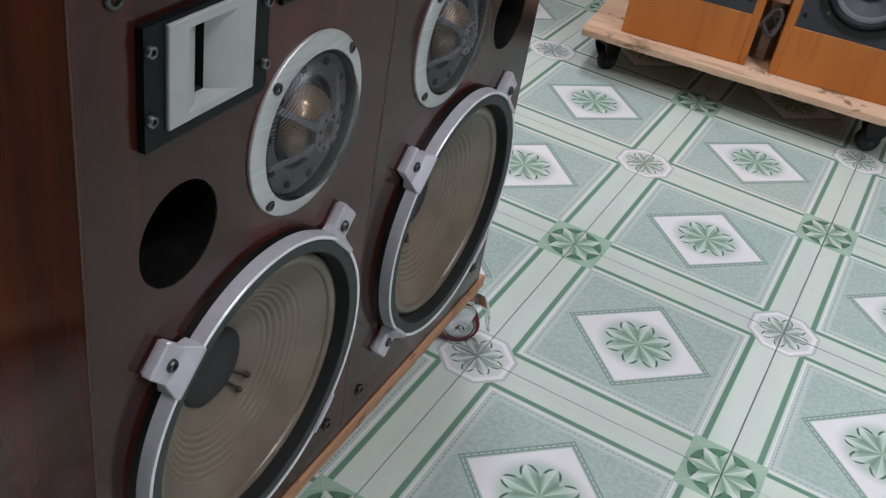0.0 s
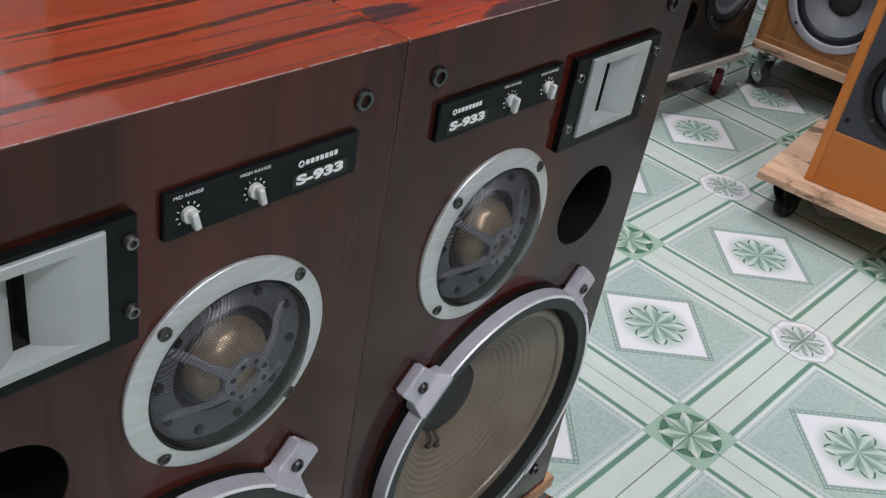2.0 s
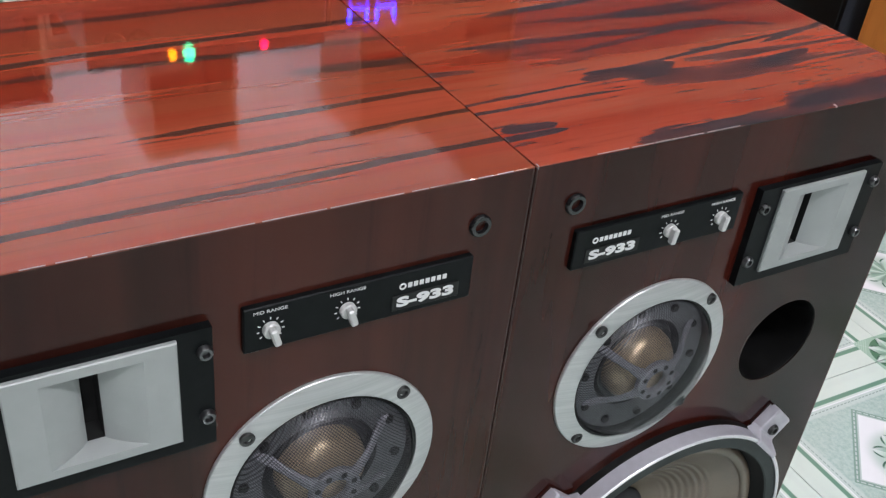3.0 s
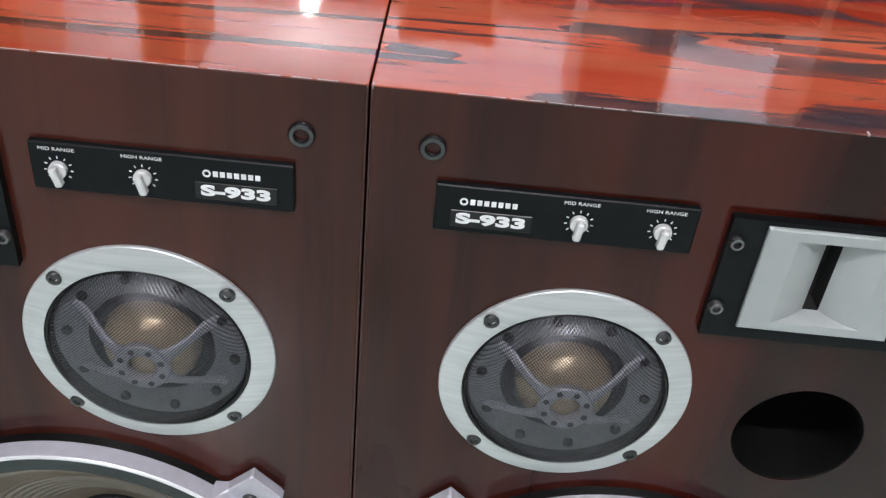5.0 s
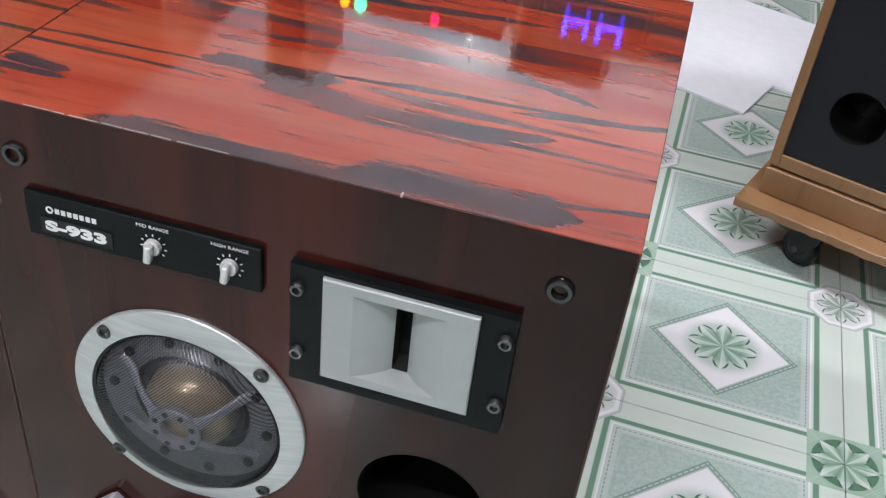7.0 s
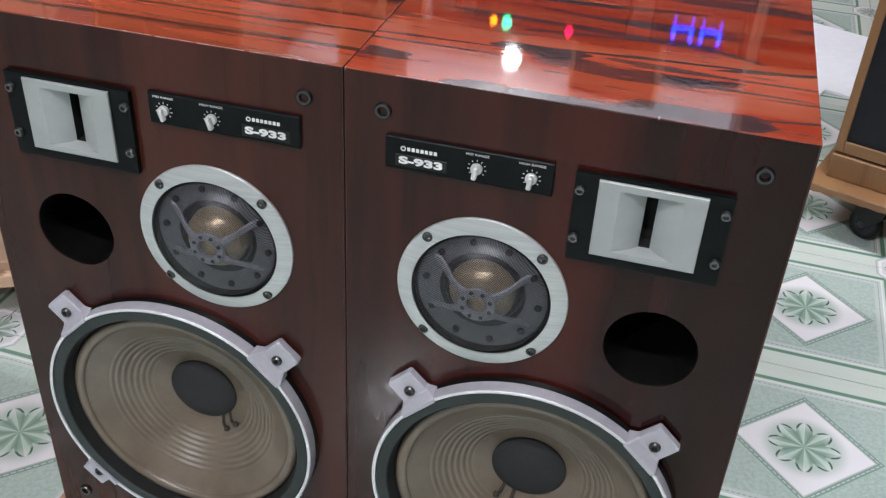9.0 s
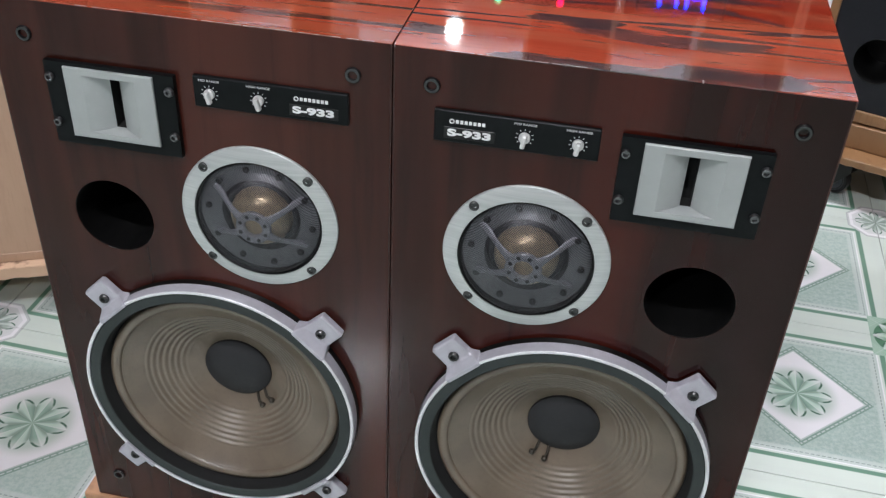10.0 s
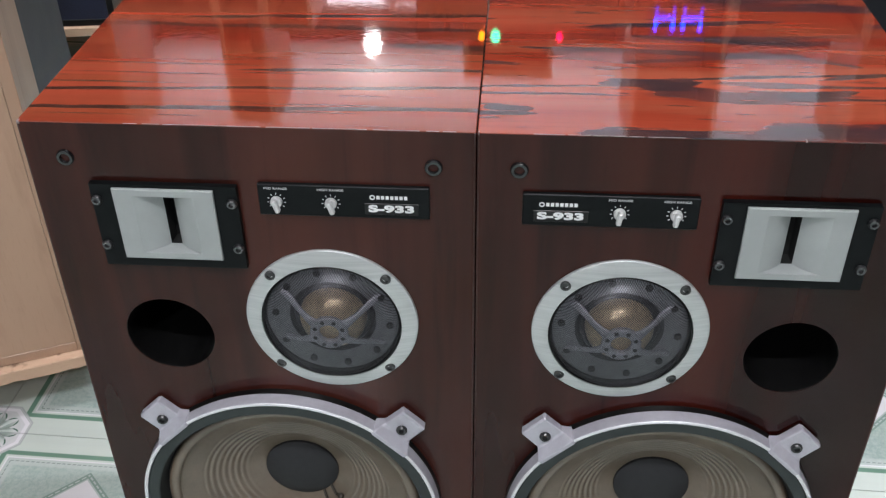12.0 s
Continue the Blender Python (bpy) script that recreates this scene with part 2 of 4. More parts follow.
def timber(name, a, b, c_dark, stretch, rough=0.55, knots=0.0, coat=0.0):
    def build():
        c = by_object(coords("Object", stretch))
        g = tex_noise(c, 2.2, 6, 0.6, 0.5)
        w = tex_noise(c, 0.6, 2)
        f = tex_noise(coords("Object", tuple(v * 8 for v in stretch)), 6, 3)
        col = mix(w.step(0.3, 0.7), a, b)
        col = mix(g.step(0.52, 0.7) * 0.65, col, c_dark)
        col = mix(f.step(0.55, 0.75) * 0.25, col, c_dark)
        if knots:
            col = mix(tex_noise(by_object(coords("Object", (6, 6, 6))), 1.0, 2).step(0.68, 0.72) * knots, col, (0.10, 0.045, 0.02))
            col = mix(tex_noise(by_object(coords("Object", (9, 9, 30))), 1.3, 4, 0.65).step(0.56, 0.66) * knots, col, (0.16, 0.085, 0.05))
        return {"Base Color": col, "Roughness": rough + (g - 0.5) * 0.15, "Normal": bump(f, 0.12, 0.001), "Coat Weight": coat, "Coat Roughness": 0.1}
    return material(name, build)


PINE_X = timber("rough_pine_board", (0.52, 0.33, 0.21), (0.64, 0.45, 0.32), (0.30, 0.17, 0.10), (1.4, 14, 14), 0.7, 0.95)
RED_PINE = timber("reddish_pine_board", (0.36, 0.185, 0.095), (0.46, 0.25, 0.14), (0.20, 0.09, 0.045), (1.4, 14, 14), 0.65, 0.9)
ORANGE = timber("orange_veneer", (0.44, 0.138, 0.022), (0.50, 0.165, 0.028), (0.38, 0.11, 0.016), (12, 12, 1.2), 0.45, 0, 0.0)
GREY_BOARD = timber("grey_plywood", (0.33, 0.29, 0.26), (0.42, 0.38, 0.35), (0.20, 0.16, 0.14), (1.4, 14, 14), 0.7, 0.5)
TAN = timber("tan_veneer", (0.225, 0.115, 0.050), (0.27, 0.145, 0.066), (0.17, 0.080, 0.034), (12, 12, 1.2), 0.4, 0, 0.1)
BEIGE = timber("beige_veneer", (0.40, 0.255, 0.17), (0.50, 0.33, 0.225), (0.32, 0.19, 0.12), (6, 6, 0.7), 0.4)
WARM_TEAK = timber("warm_teak_veneer", (0.33, 0.135, 0.040), (0.42, 0.19, 0.060), (0.22, 0.075, 0.022), (12, 12, 1.2), 0.4)
TEAK = timber("teak_veneer", (0.20, 0.075, 0.025), (0.28, 0.11, 0.035), (0.11, 0.035, 0.014), (12, 12, 1.2), 0.4)
DARK_BAFFLE = plain("charcoal_baffle", (0.036, 0.039, 0.050), 0.5, 0.0, 0.15, 160, 0.15)
NAVY_BAFFLE = plain("navy_black_baffle", (0.011, 0.012, 0.016), 0.5, 0.0, 0.15, 160, 0.15, 0.0, 0.3)
BLUE_BLACK = plain("blue_black_cloth", (0.012, 0.016, 0.04), 0.7, 0.0, 0.2, 160, 0.2)
CONE_RIM = plain("pale_grey_rim", (0.16, 0.17, 0.19), 0.5, 0.0, 0.1, 90)
GREY_CONE = plain("grey_cone", (0.058, 0.062, 0.078), 0.55, 0.0, 0.15, 90)
WALL = plain("grey_plaster", (0.050, 0.050, 0.053), 0.7, 0.0, 0.05, 14, 0.05)
CEIL = plain("white_ceiling", (0.78, 0.78, 0.80), 0.8, 0.0, 0.03, 10)
FOAM = plain("white_foam_board", (0.78, 0.79, 0.84), 0.6, 0.0, 0.04, 40, 0.1)
GROUT = plain("grey_grout", (0.26, 0.26, 0.25), 0.9, 0.0, 0.2, 90)


def tile_build():
    uvn = E.tree.nodes.new("ShaderNodeUVMap")
    x, y, _ = xyz(uvn.outputs[0])
    u, v = x - 0.5, y - 0.5
    au, av = u.abs(), v.abs()
    speck = tex_noise(coords("Object"), 120, 5, 0.7)
    cloud = tex_noise(by_object(coords("Object")), 7, 3)
    pale, deep = (0.55, 0.615, 0.565), (0.125, 0.24, 0.175)
    white = (0.72, 0.71, 0.735)
    field = mix((speck * 0.75 + cloud * 0.25).step(0.36, 0.62), (0.315, 0.407, 0.370), (0.415, 0.497, 0.465))

    def flower(p, q, size, light, dark, ground, gap, edge=(0.045, 0.11, 0.075), halo=0.0):
        """Eight pointed petals with a lit and a shaded half, dark strokes along the tips and a soft halo."""
        r = (p * p + q * q).pow(0.5) / size
        a = E.m("ARCTAN2", q, p)
        seg = E.m("FRACT", a / (math.pi / 4) + 8.5) - 0.5
        wide = seg.abs()
        bound = ((1.0 - r) / 0.42).max(0.0).min(1.0).pow(0.62) * 0.5
        inside = wide - bound
        petal = inside.step(0.02, -0.02)
        col = mix(seg.step(-0.06, 0.06), dark, light)
        col = mix(wide.step(0.14, 0.46) * r.step(1.0, 0.55) * 0.8, col, tuple(v * 0.62 for v in dark))
        col = mix(r.step(0.55, 1.0) * 0.55, col, white)
        col = mix(wide.step(0.06, 0.0) * r.step(0.05, 0.3) * 0.45, col, white)
        ground = mix(r.step(1.0, 0.97), ground, gap)
        if halo:
            ground = mix(r.step(1.28, 0.8) * halo, ground, (0.33, 0.44, 0.38))
        rim = inside.step(-0.12, -0.05) * inside.step(0.05, 0.0) * r.band(0.72, 0.95, 0.05)
        return mix(rim, mix(petal, ground, col), edge)

    # border stripes
    col = field
    edge = au.max(av)
    dots = (E.m("FRACT", (u + v) * 46) - 0.5).abs().step(0.12, 0.22)
    dash = (E.m("FRACT", (au - av) * 26) - 0.5).abs().step(0.10, 0.18)
    col = mix(edge.band(0.330, 0.366, 0.006) * 0.6, col, (0.52, 0.57, 0.555))
    col = mix(edge.band(0.349, 0.3535, 0.0015) * dots * 0.8, col, (0.18, 0.22, 0.20))
    col = mix(edge.step(0.364, 0.368), col, pale)
    col = mix(edge.band(0.366, 0.372, 0.002), col, white)
    col = mix(edge.band(0.382, 0.405, 0.003), col, deep)
    col = mix(edge.step(0.448, 0.46) * 0.35, col, (0.52, 0.58, 0.545))
    # central lozenge
    loz = au + av
    col = mix(loz.step(0.318, 0.315), col, (0.20, 0.29, 0.25))
    col = mix(loz.band(0.297, 0.306, 0.002) * dash * 0.8, col, (0.50, 0.56, 0.53))
    col = mix(loz.step(0.288, 0.285), col, (0.42, 0.48, 0.455))
    col = mix(loz.step(0.279, 0.276), col, white)
    ros = flower(u, v, 0.150, (0.42, 0.545, 0.475), (0.24, 0.365, 0.295), white, white, halo=0.75)
    col = mix((u * u + v * v).step(0.0375, 0.0350) * loz.step(0.284, 0.280), col, ros)
    # corner rosettes: white octagons on one diagonal, green squares on the other
    cu, cv = 0.5 - au, 0.5 - av
    same = (u * v).step(-0.0005, 0.0005)
    octo = cu.max(cv).max((cu + cv) * 0.7071)
    white_ros = flower(cu, cv, 0.112, (0.47, 0.54, 0.50), (0.29, 0.36, 0.32), (0.58, 0.59, 0.60), (0.55, 0.57, 0.57))
    oc = mix(octo.step(0.118, 0.122), white_ros, white)
    oc = mix(octo.step(0.136, 0.139), oc, (0.40, 0.43, 0.425))
    oc = mix(octo.band(0.1405, 0.1435, 0.001), oc, (0.52, 0.54, 0.54))
    comb = (E.m("FRACT", (cu + cv) * 70) - 0.5).abs().step(0.15, 0.35) * (cu + cv).step(0.185, 0.20)
    patch = mix(comb * 0.5, (0.285, 0.415, 0.33), (0.42, 0.53, 0.455))
    green_ros = flower(cu, cv, 0.128, (0.43, 0.555, 0.465), (0.25, 0.385, 0.30), patch, (0.075, 0.175, 0.105))
    col = mix(same * octo.step(0.152, 0.149), col, oc)
    col = mix((1.0 - same) * cu.max(cv).step(0.144, 0.141), col, green_ros)
    col = mix(cloud.step(0.3, 0.8) * 0.12, col, (0.30, 0.36, 0.30))
    return {"Base Color": col, "Roughness": 0.05 + cloud * 0.09, "Specular IOR Level": 0.5, "Normal": bump(tex_noise(coords("Object"), 5, 2), 0.015, 0.003)}


TILE = material("printed_ceramic_tile", tile_build)


# ---- mesh helpers ----
def finish(name, bm, mat, parent=None, label="", smooth=35.0):
    me = bpy.data.meshes.new(name)
    bmesh.ops.recalc_face_normals(bm, faces=bm.faces)
    bm.to_mesh(me)
    bm.free()
    for m in (mat if isinstance(mat, (list, tuple)) else [mat]):
        me.materials.append(m)
    if smooth:
        me.shade_smooth()
        me.set_sharp_from_angle(angle=radians(smooth))
    ob = new(name, me)
    if parent is not None:
        ob.parent = parent
    if label:
        tagged(ob, label)
    return ob


def part(name, bm, mat, parent, label="", at=None, smooth=35.0):
    ob = finish(name, bm, mat, parent, label, smooth)
    if at is not None:
        ob.matrix_local = at
    return ob


def thing(name, m, label, category, group="", kind=""):
    ob = new(name)
    ob.matrix_world = m
    ob.empty_display_size = 0.1
    return tagged(ob, label, category, group, kind)


def box(x0, x1, y0, y1, z0, z1, bevel=0.0, bm=None, seg=1):
    own = bm is None
    b = bmesh.new()
    r = bmesh.ops.create_cube(b, size=1)
    for v in b.verts:
        v.co = ((x0 + x1) / 2 + v.co.x * (x1 - x0), (y0 + y1) / 2 + v.co.y * (y1 - y0), (z0 + z1) / 2 + v.co.z * (z1 - z0))
    if bevel:
        bmesh.ops.bevel(b, geom=b.edges[:], offset=bevel, segments=seg, affect="EDGES", profile=0.5)
    if own:
        return b
    join(bm, b)
    return bm


def join(bm, other, m=None):
    me = bpy.data.meshes.new("tmp")
    other.to_mesh(me)
    other.free()
    if m is not None:
        me.transform(m)
    bm.from_mesh(me)
    bpy.data.meshes.remove(me)
    return bm


def lathe(profile, seg=64, close=False):
    """Turns (radius, y) pairs round the y axis; smaller y is nearer the room."""
    bm = bmesh.new()
    rings = []
    for r, y in profile:
        if r < 1e-6:
            rings.append([bm.verts.new((0, y, 0))])
        else:
            rings.append([bm.verts.new((r * math.cos(2 * math.pi * k / seg), y, r * math.sin(2 * math.pi * k / seg))) for k in range(seg)])
    pairs = list(zip(rings, rings[1:])) + ([(rings[-1], rings[0])] if close else [])
    for a, b in pairs:
        for k in range(seg):
            q = (k + 1) % seg
            if len(a) == 1 and len(b) > 1:
                bm.faces.new((a[0], b[k], b[q]))
            elif len(b) == 1 and len(a) > 1:
                bm.faces.new((a[k], a[q], b[0]))
            elif len(a) > 1:
                bm.faces.new((a[k], a[q], b[q], b[k]))
    return bm


def rod(p, q, r, seg=10):
    """A round bar from p to q."""
    p, q = Vector(p), Vector(q)
    b = bmesh.new()
    bmesh.ops.create_cone(b, cap_ends=True, segments=seg, radius1=r, radius2=r, depth=(q - p).length)
    b.transform(Matrix.Translation((p + q) / 2) @ (q - p).to_track_quat("Z", "Y").to_matrix().to_4x4())
    return b


def slab_with_holes(x0, x1, z0, z1, y0, y1, holes, seg=48):
    """An upright board between y0 and y1 with round or square openings: (x, z, radius) or (x0, x1, z0, z1)."""
    bm = bmesh.new()
    outer = [(x0, z0), (x1, z0), (x1, z1), (x0, z1)]
    loops = [outer]
    for h in holes:
        if len(h) == 3:
            loops.append([(h[0] + h[2] * math.cos(2 * math.pi * k / seg), h[1] + h[2] * math.sin(2 * math.pi * k / seg)) for k in range(seg)])
        else:
            loops.append([(h[0], h[2]), (h[1], h[2]), (h[1], h[3]), (h[0], h[3])])
    edges = []
    for loop in loops:
        vs = [bm.verts.new((x, y0, z)) for x, z in loop]
        edges += [bm.edges.new((vs[k], vs[(k + 1) % len(vs)])) for k in range(len(vs))]
    bmesh.ops.triangle_fill(bm, use_beauty=True, use_dissolve=False, edges=edges)
    ret = bmesh.ops.extrude_face_region(bm, geom=bm.faces[:])
    for v in ret["geom"]:
        if isinstance(v, bmesh.types.BMVert):
            v.co.y = y1
    return bm


def text_mesh(name, body, size, mat, parent, at, label="", thick=0.0003, shear=0.0, spread=1.0, bold=0.045):
    cu = bpy.data.curves.new(name, "FONT")
    cu.body, cu.size, cu.extrude, cu.align_x, cu.align_y, cu.shear, cu.space_character, cu.offset = body, size, thick, "CENTER", "CENTER", shear, spread, size * bold
    tmp = bpy.data.objects.new("tmp", cu)
    scene.collection.objects.link(tmp)
    dg = bpy.context.evaluated_depsgraph_get()
    me = bpy.data.meshes.new_from_object(tmp.evaluated_get(dg))
    bpy.data.objects.remove(tmp)
    me.name = name
    me.materials.clear()
    me.materials.append(mat)
    ob = new(name, me)
    ob.parent = parent
    ob.matrix_local = at
    return tagged(ob, label)


def screw_bm(r, h=0.003):
    """A round head with a hexagon socket."""
    return lathe([(r, 0), (r, -h * 0.6), (r * 0.8, -h), (r * 0.5, -h), (r * 0.45, -h * 0.35), (0, -h * 0.3)], 14)




# ---- setting ----
def room():
    t = 0.15
    x0, x1, y0, y1, h = ROOM_X0, ROOM_X1, ROOM_Y0, ROOM_Y1, ROOM_Z
    for name, b in (("wall_south", (x0 - t, x1 + t, y0 - t, y0, 0, h)), ("wall_north", (x0 - t, x1 + t, y1, y1 + t, 0, 1.6)), ("lintel", (x0 - t, x1 + t, y1, y1 + t, 4.0, h)),
                    ("wall_west", (x0 - t, x0, y0, y1, 0, h)), ("wall_east", (x1, x1 + t, y0, y1, 0, h))):
        tagged(finish(name, box(*b), WALL), "dark grey plastered wall closing the showroom", "wall", kind="structure")
    tagged(finish("ceiling", box(x0 - t, x1 + t, y0 - t, y1 + t, h + 0.004, h + 0.15), CEIL), "white painted ceiling of the showroom", "ceiling", kind="structure")
    tagged(finish("floor", box(x0 - t, x1 + t, y0 - t, y1 + t, -0.2, -0.0085), GROUT), "green patterned ceramic tile floor with grey grout", "floor", kind="structure")
    w = thing("window_1", pose(0, y1, 0), "wide daylight window above the far wall", "window", kind="structure")
    for k in range(6):
        xa = x0 + (x1 - x0) * k / 6
        part("mullion", box(xa - 0.03, xa + 0.03, 0.03, 0.09, 1.6, 4.0), CEIL, w)
        part("pane", box(xa + 0.03, xa + (x1 - x0) / 6 - 0.03, 0.055, 0.061, 1.6, 4.0), PANE, w)
    tagged(finish("backdrop", box(x0 - 3, x1 + 3, y1 + 1.0, y1 + 1.02, -1, 8), DAY), "pale bright overcast sky outside the window", "sky", kind="structure")


TILE_SIZE, TILE_AT, TILE_TURN = 0.4003, (0.3692, -0.0332), -91.5366


def tile_mesh():
    """One tile: flat top, small rounded arris, printed by its UV map."""
    bm = bmesh.new()
    h, e, z = TILE_SIZE / 2 - 0.0008, 0.0006, 0.0
    rings = [[(-h, -h, -0.008), (h, -h, -0.008), (h, h, -0.008), (-h, h, -0.008)],
             [(-h, -h, z - e * 0.7), (h, -h, z - e * 0.7), (h, h, z - e * 0.7), (-h, h, z - e * 0.7)],
             [(-h + e, -h + e, z), (h - e, -h + e, z), (h - e, h - e, z), (-h + e, h - e, z)]]
    vs = [[bm.verts.new(c) for c in r] for r in rings]
    for a, b in zip(vs, vs[1:]):
        for k in range(4):
            bm.faces.new((a[k], a[(k + 1) % 4], b[(k + 1) % 4], b[k]))
    bm.faces.new(vs[-1])
    uv = bm.loops.layers.uv.new("UVMap")
    for f in bm.faces:
        for lp in f.loops:
            lp[uv].uv = (lp.vert.co.x / TILE_SIZE + 0.5, lp.vert.co.y / TILE_SIZE + 0.5)
    me = bpy.data.meshes.new("tile")
    bm.to_mesh(me)
    bm.free()
    me.materials.append(TILE)
    return me


def lay_tiles():
    """Tiles near the loudspeakers one by one, the rest of the floor as one mesh."""
    me = tile_mesh()
    floor = bpy.data.objects["floor"]
    rest = bmesh.new()
    base = pose(TILE_AT[0], TILE_AT[1], 0, 0, 0, TILE_TURN)
    rng = random.Random(4)
    near = []
    for i in range(-24, 12):
        for j in range(-12, 12):
            m = base @ pose((i + 0.5) * TILE_SIZE, (j + 0.5) * TILE_SIZE, 0, 0, 0, 90 * ((i + j) % 2))
            x, y, _ = m.translation
            if not (ROOM_X0 - 0.1 < x < ROOM_X1 + 0.1 and ROOM_Y0 - 0.1 < y < ROOM_Y1 + 0.1):
                continue
            if -1.9 < x < 2.8 and -1.6 < y < 3.2:
                near.append(m)
            else:
                tmp = me.copy()
                tmp.transform(m)
                rest.from_mesh(tmp)
                bpy.data.meshes.remove(tmp)
    for m in near:
        ob = new("tile", me)
        ob.parent = floor
        ob.matrix_local = m @ pose(0, 0, rng.uniform(-0.0003, 0.0003), rng.uniform(-0.05, 0.05), rng.uniform(-0.05, 0.05), 0)
    far = bpy.data.meshes.new("far_tiles")
    rest.to_mesh(far)
    rest.free()
    far.materials.append(TILE)
    ob = new("far_tiles", far)
    ob.parent = floor
    tagged(ob, kind="stuff")


def ceiling_tube(x, y, z):
    t = thing("added_tube_lamp", pose(x, y, z), "unseen white tube lamp added under the ceiling", "ceiling lamp", "tube lamps")
    part("housing", box(-0.64, 0.64, -0.022, 0.022, -0.01, 0.03, 0.004), CEIL, t)
    part("tube", rod((-0.6, 0, -0.03), (0.6, 0, -0.03), 0.016, 12), GLOW, t)
    for x in (-0.5, 0.5):
        part("rod", rod((x, 0, 0.03), (x, 0, ROOM_Z + 0.004 - z), 0.006, 8), CEIL, t)


def glow(name, color, power):
    m = bpy.data.materials.new(name)
    m.use_nodes = True
    b = m.node_tree.nodes["Principled BSDF"]
    b.inputs["Base Color"].default_value = (*color, 1)
    b.inputs["Emission Color"].default_value = (*color, 1)
    b.inputs["Emission Strength"].default_value = power
    return m


GLOW = glow("lamp_glow", (1.0, 0.98, 1.0), 180.0)
DAY = glow("daylight_sky", (0.88, 0.90, 1.0), 5.5)
PANE = material("window_glass", lambda: {"Base Color": (0.95, 0.97, 0.97), "Roughness": 0.02, "Transmission Weight": 1.0, "IOR": 1.1})
room()
for tube in TUBES:
    ceiling_tube(*tube)

# ---- the pair of loudspeakers ----
W, CAB_H, CAB_D = 0.392, 0.690, 0.350
BOARD_TOP = 0.118
CHIPS = {1: [(0.2664, 0.0022, 0.0016), (0.001, 0.0016, 0.003)], -1: [(0.391, 0.003, 0.003)]}
# pale edge strips: worn veneer on the right, painted edge highlight on the left
WORN_LIT = {1: [(0.05, 0.17)], -1: [(0.02, 0.30)]}


def lug_bm():
    """A clamp: flat tab for the bolt, a flared ramp and a lip over the rim; it points along +x."""
    bm = bmesh.new()
    # radius, half width, top height, underside height
    rows = [(0.1555, 0.0222, 0.0216, 0.0190), (0.1562, 0.0228, 0.0224, 0.0190), (0.1600, 0.0232, 0.0224, 0.0060), (0.1612, 0.0230, 0.0214, 0.0030),
            (0.1668, 0.0178, 0.0128, 0.0028), (0.1690, 0.0166, 0.0116, 0.0028), (0.1920, 0.0160, 0.0116, 0.0028), (0.1938, 0.0146, 0.0100, 0.0030)]
    secs = []
    for r, w, top, low in rows:
        e = 0.0011
        secs.append([bm.verts.new(c) for c in ((r, -w, low), (r, -w, top - e), (r, -w + e, top), (r, w - e, top), (r, w, top - e), (r, w, low))])
    for a, b in zip(secs, secs[1:]):
        for k in range(6):
            bm.faces.new((a[k], b[k], b[(k + 1) % 6], a[(k + 1) % 6]))
    bm.faces.new(secs[0])
    bm.faces.new(secs[-1])
    box(0.166, 0.1915, -0.0142, 0.0142, 0.0, 0.0029, 0, bm)
    # local z is the height off the baffle
    bm.transform(Matrix(((1, 0, 0, 0), (0, 0, -1, 0), (0, 1, 0, 0), (0, 0, 0, 1))))
    return bm


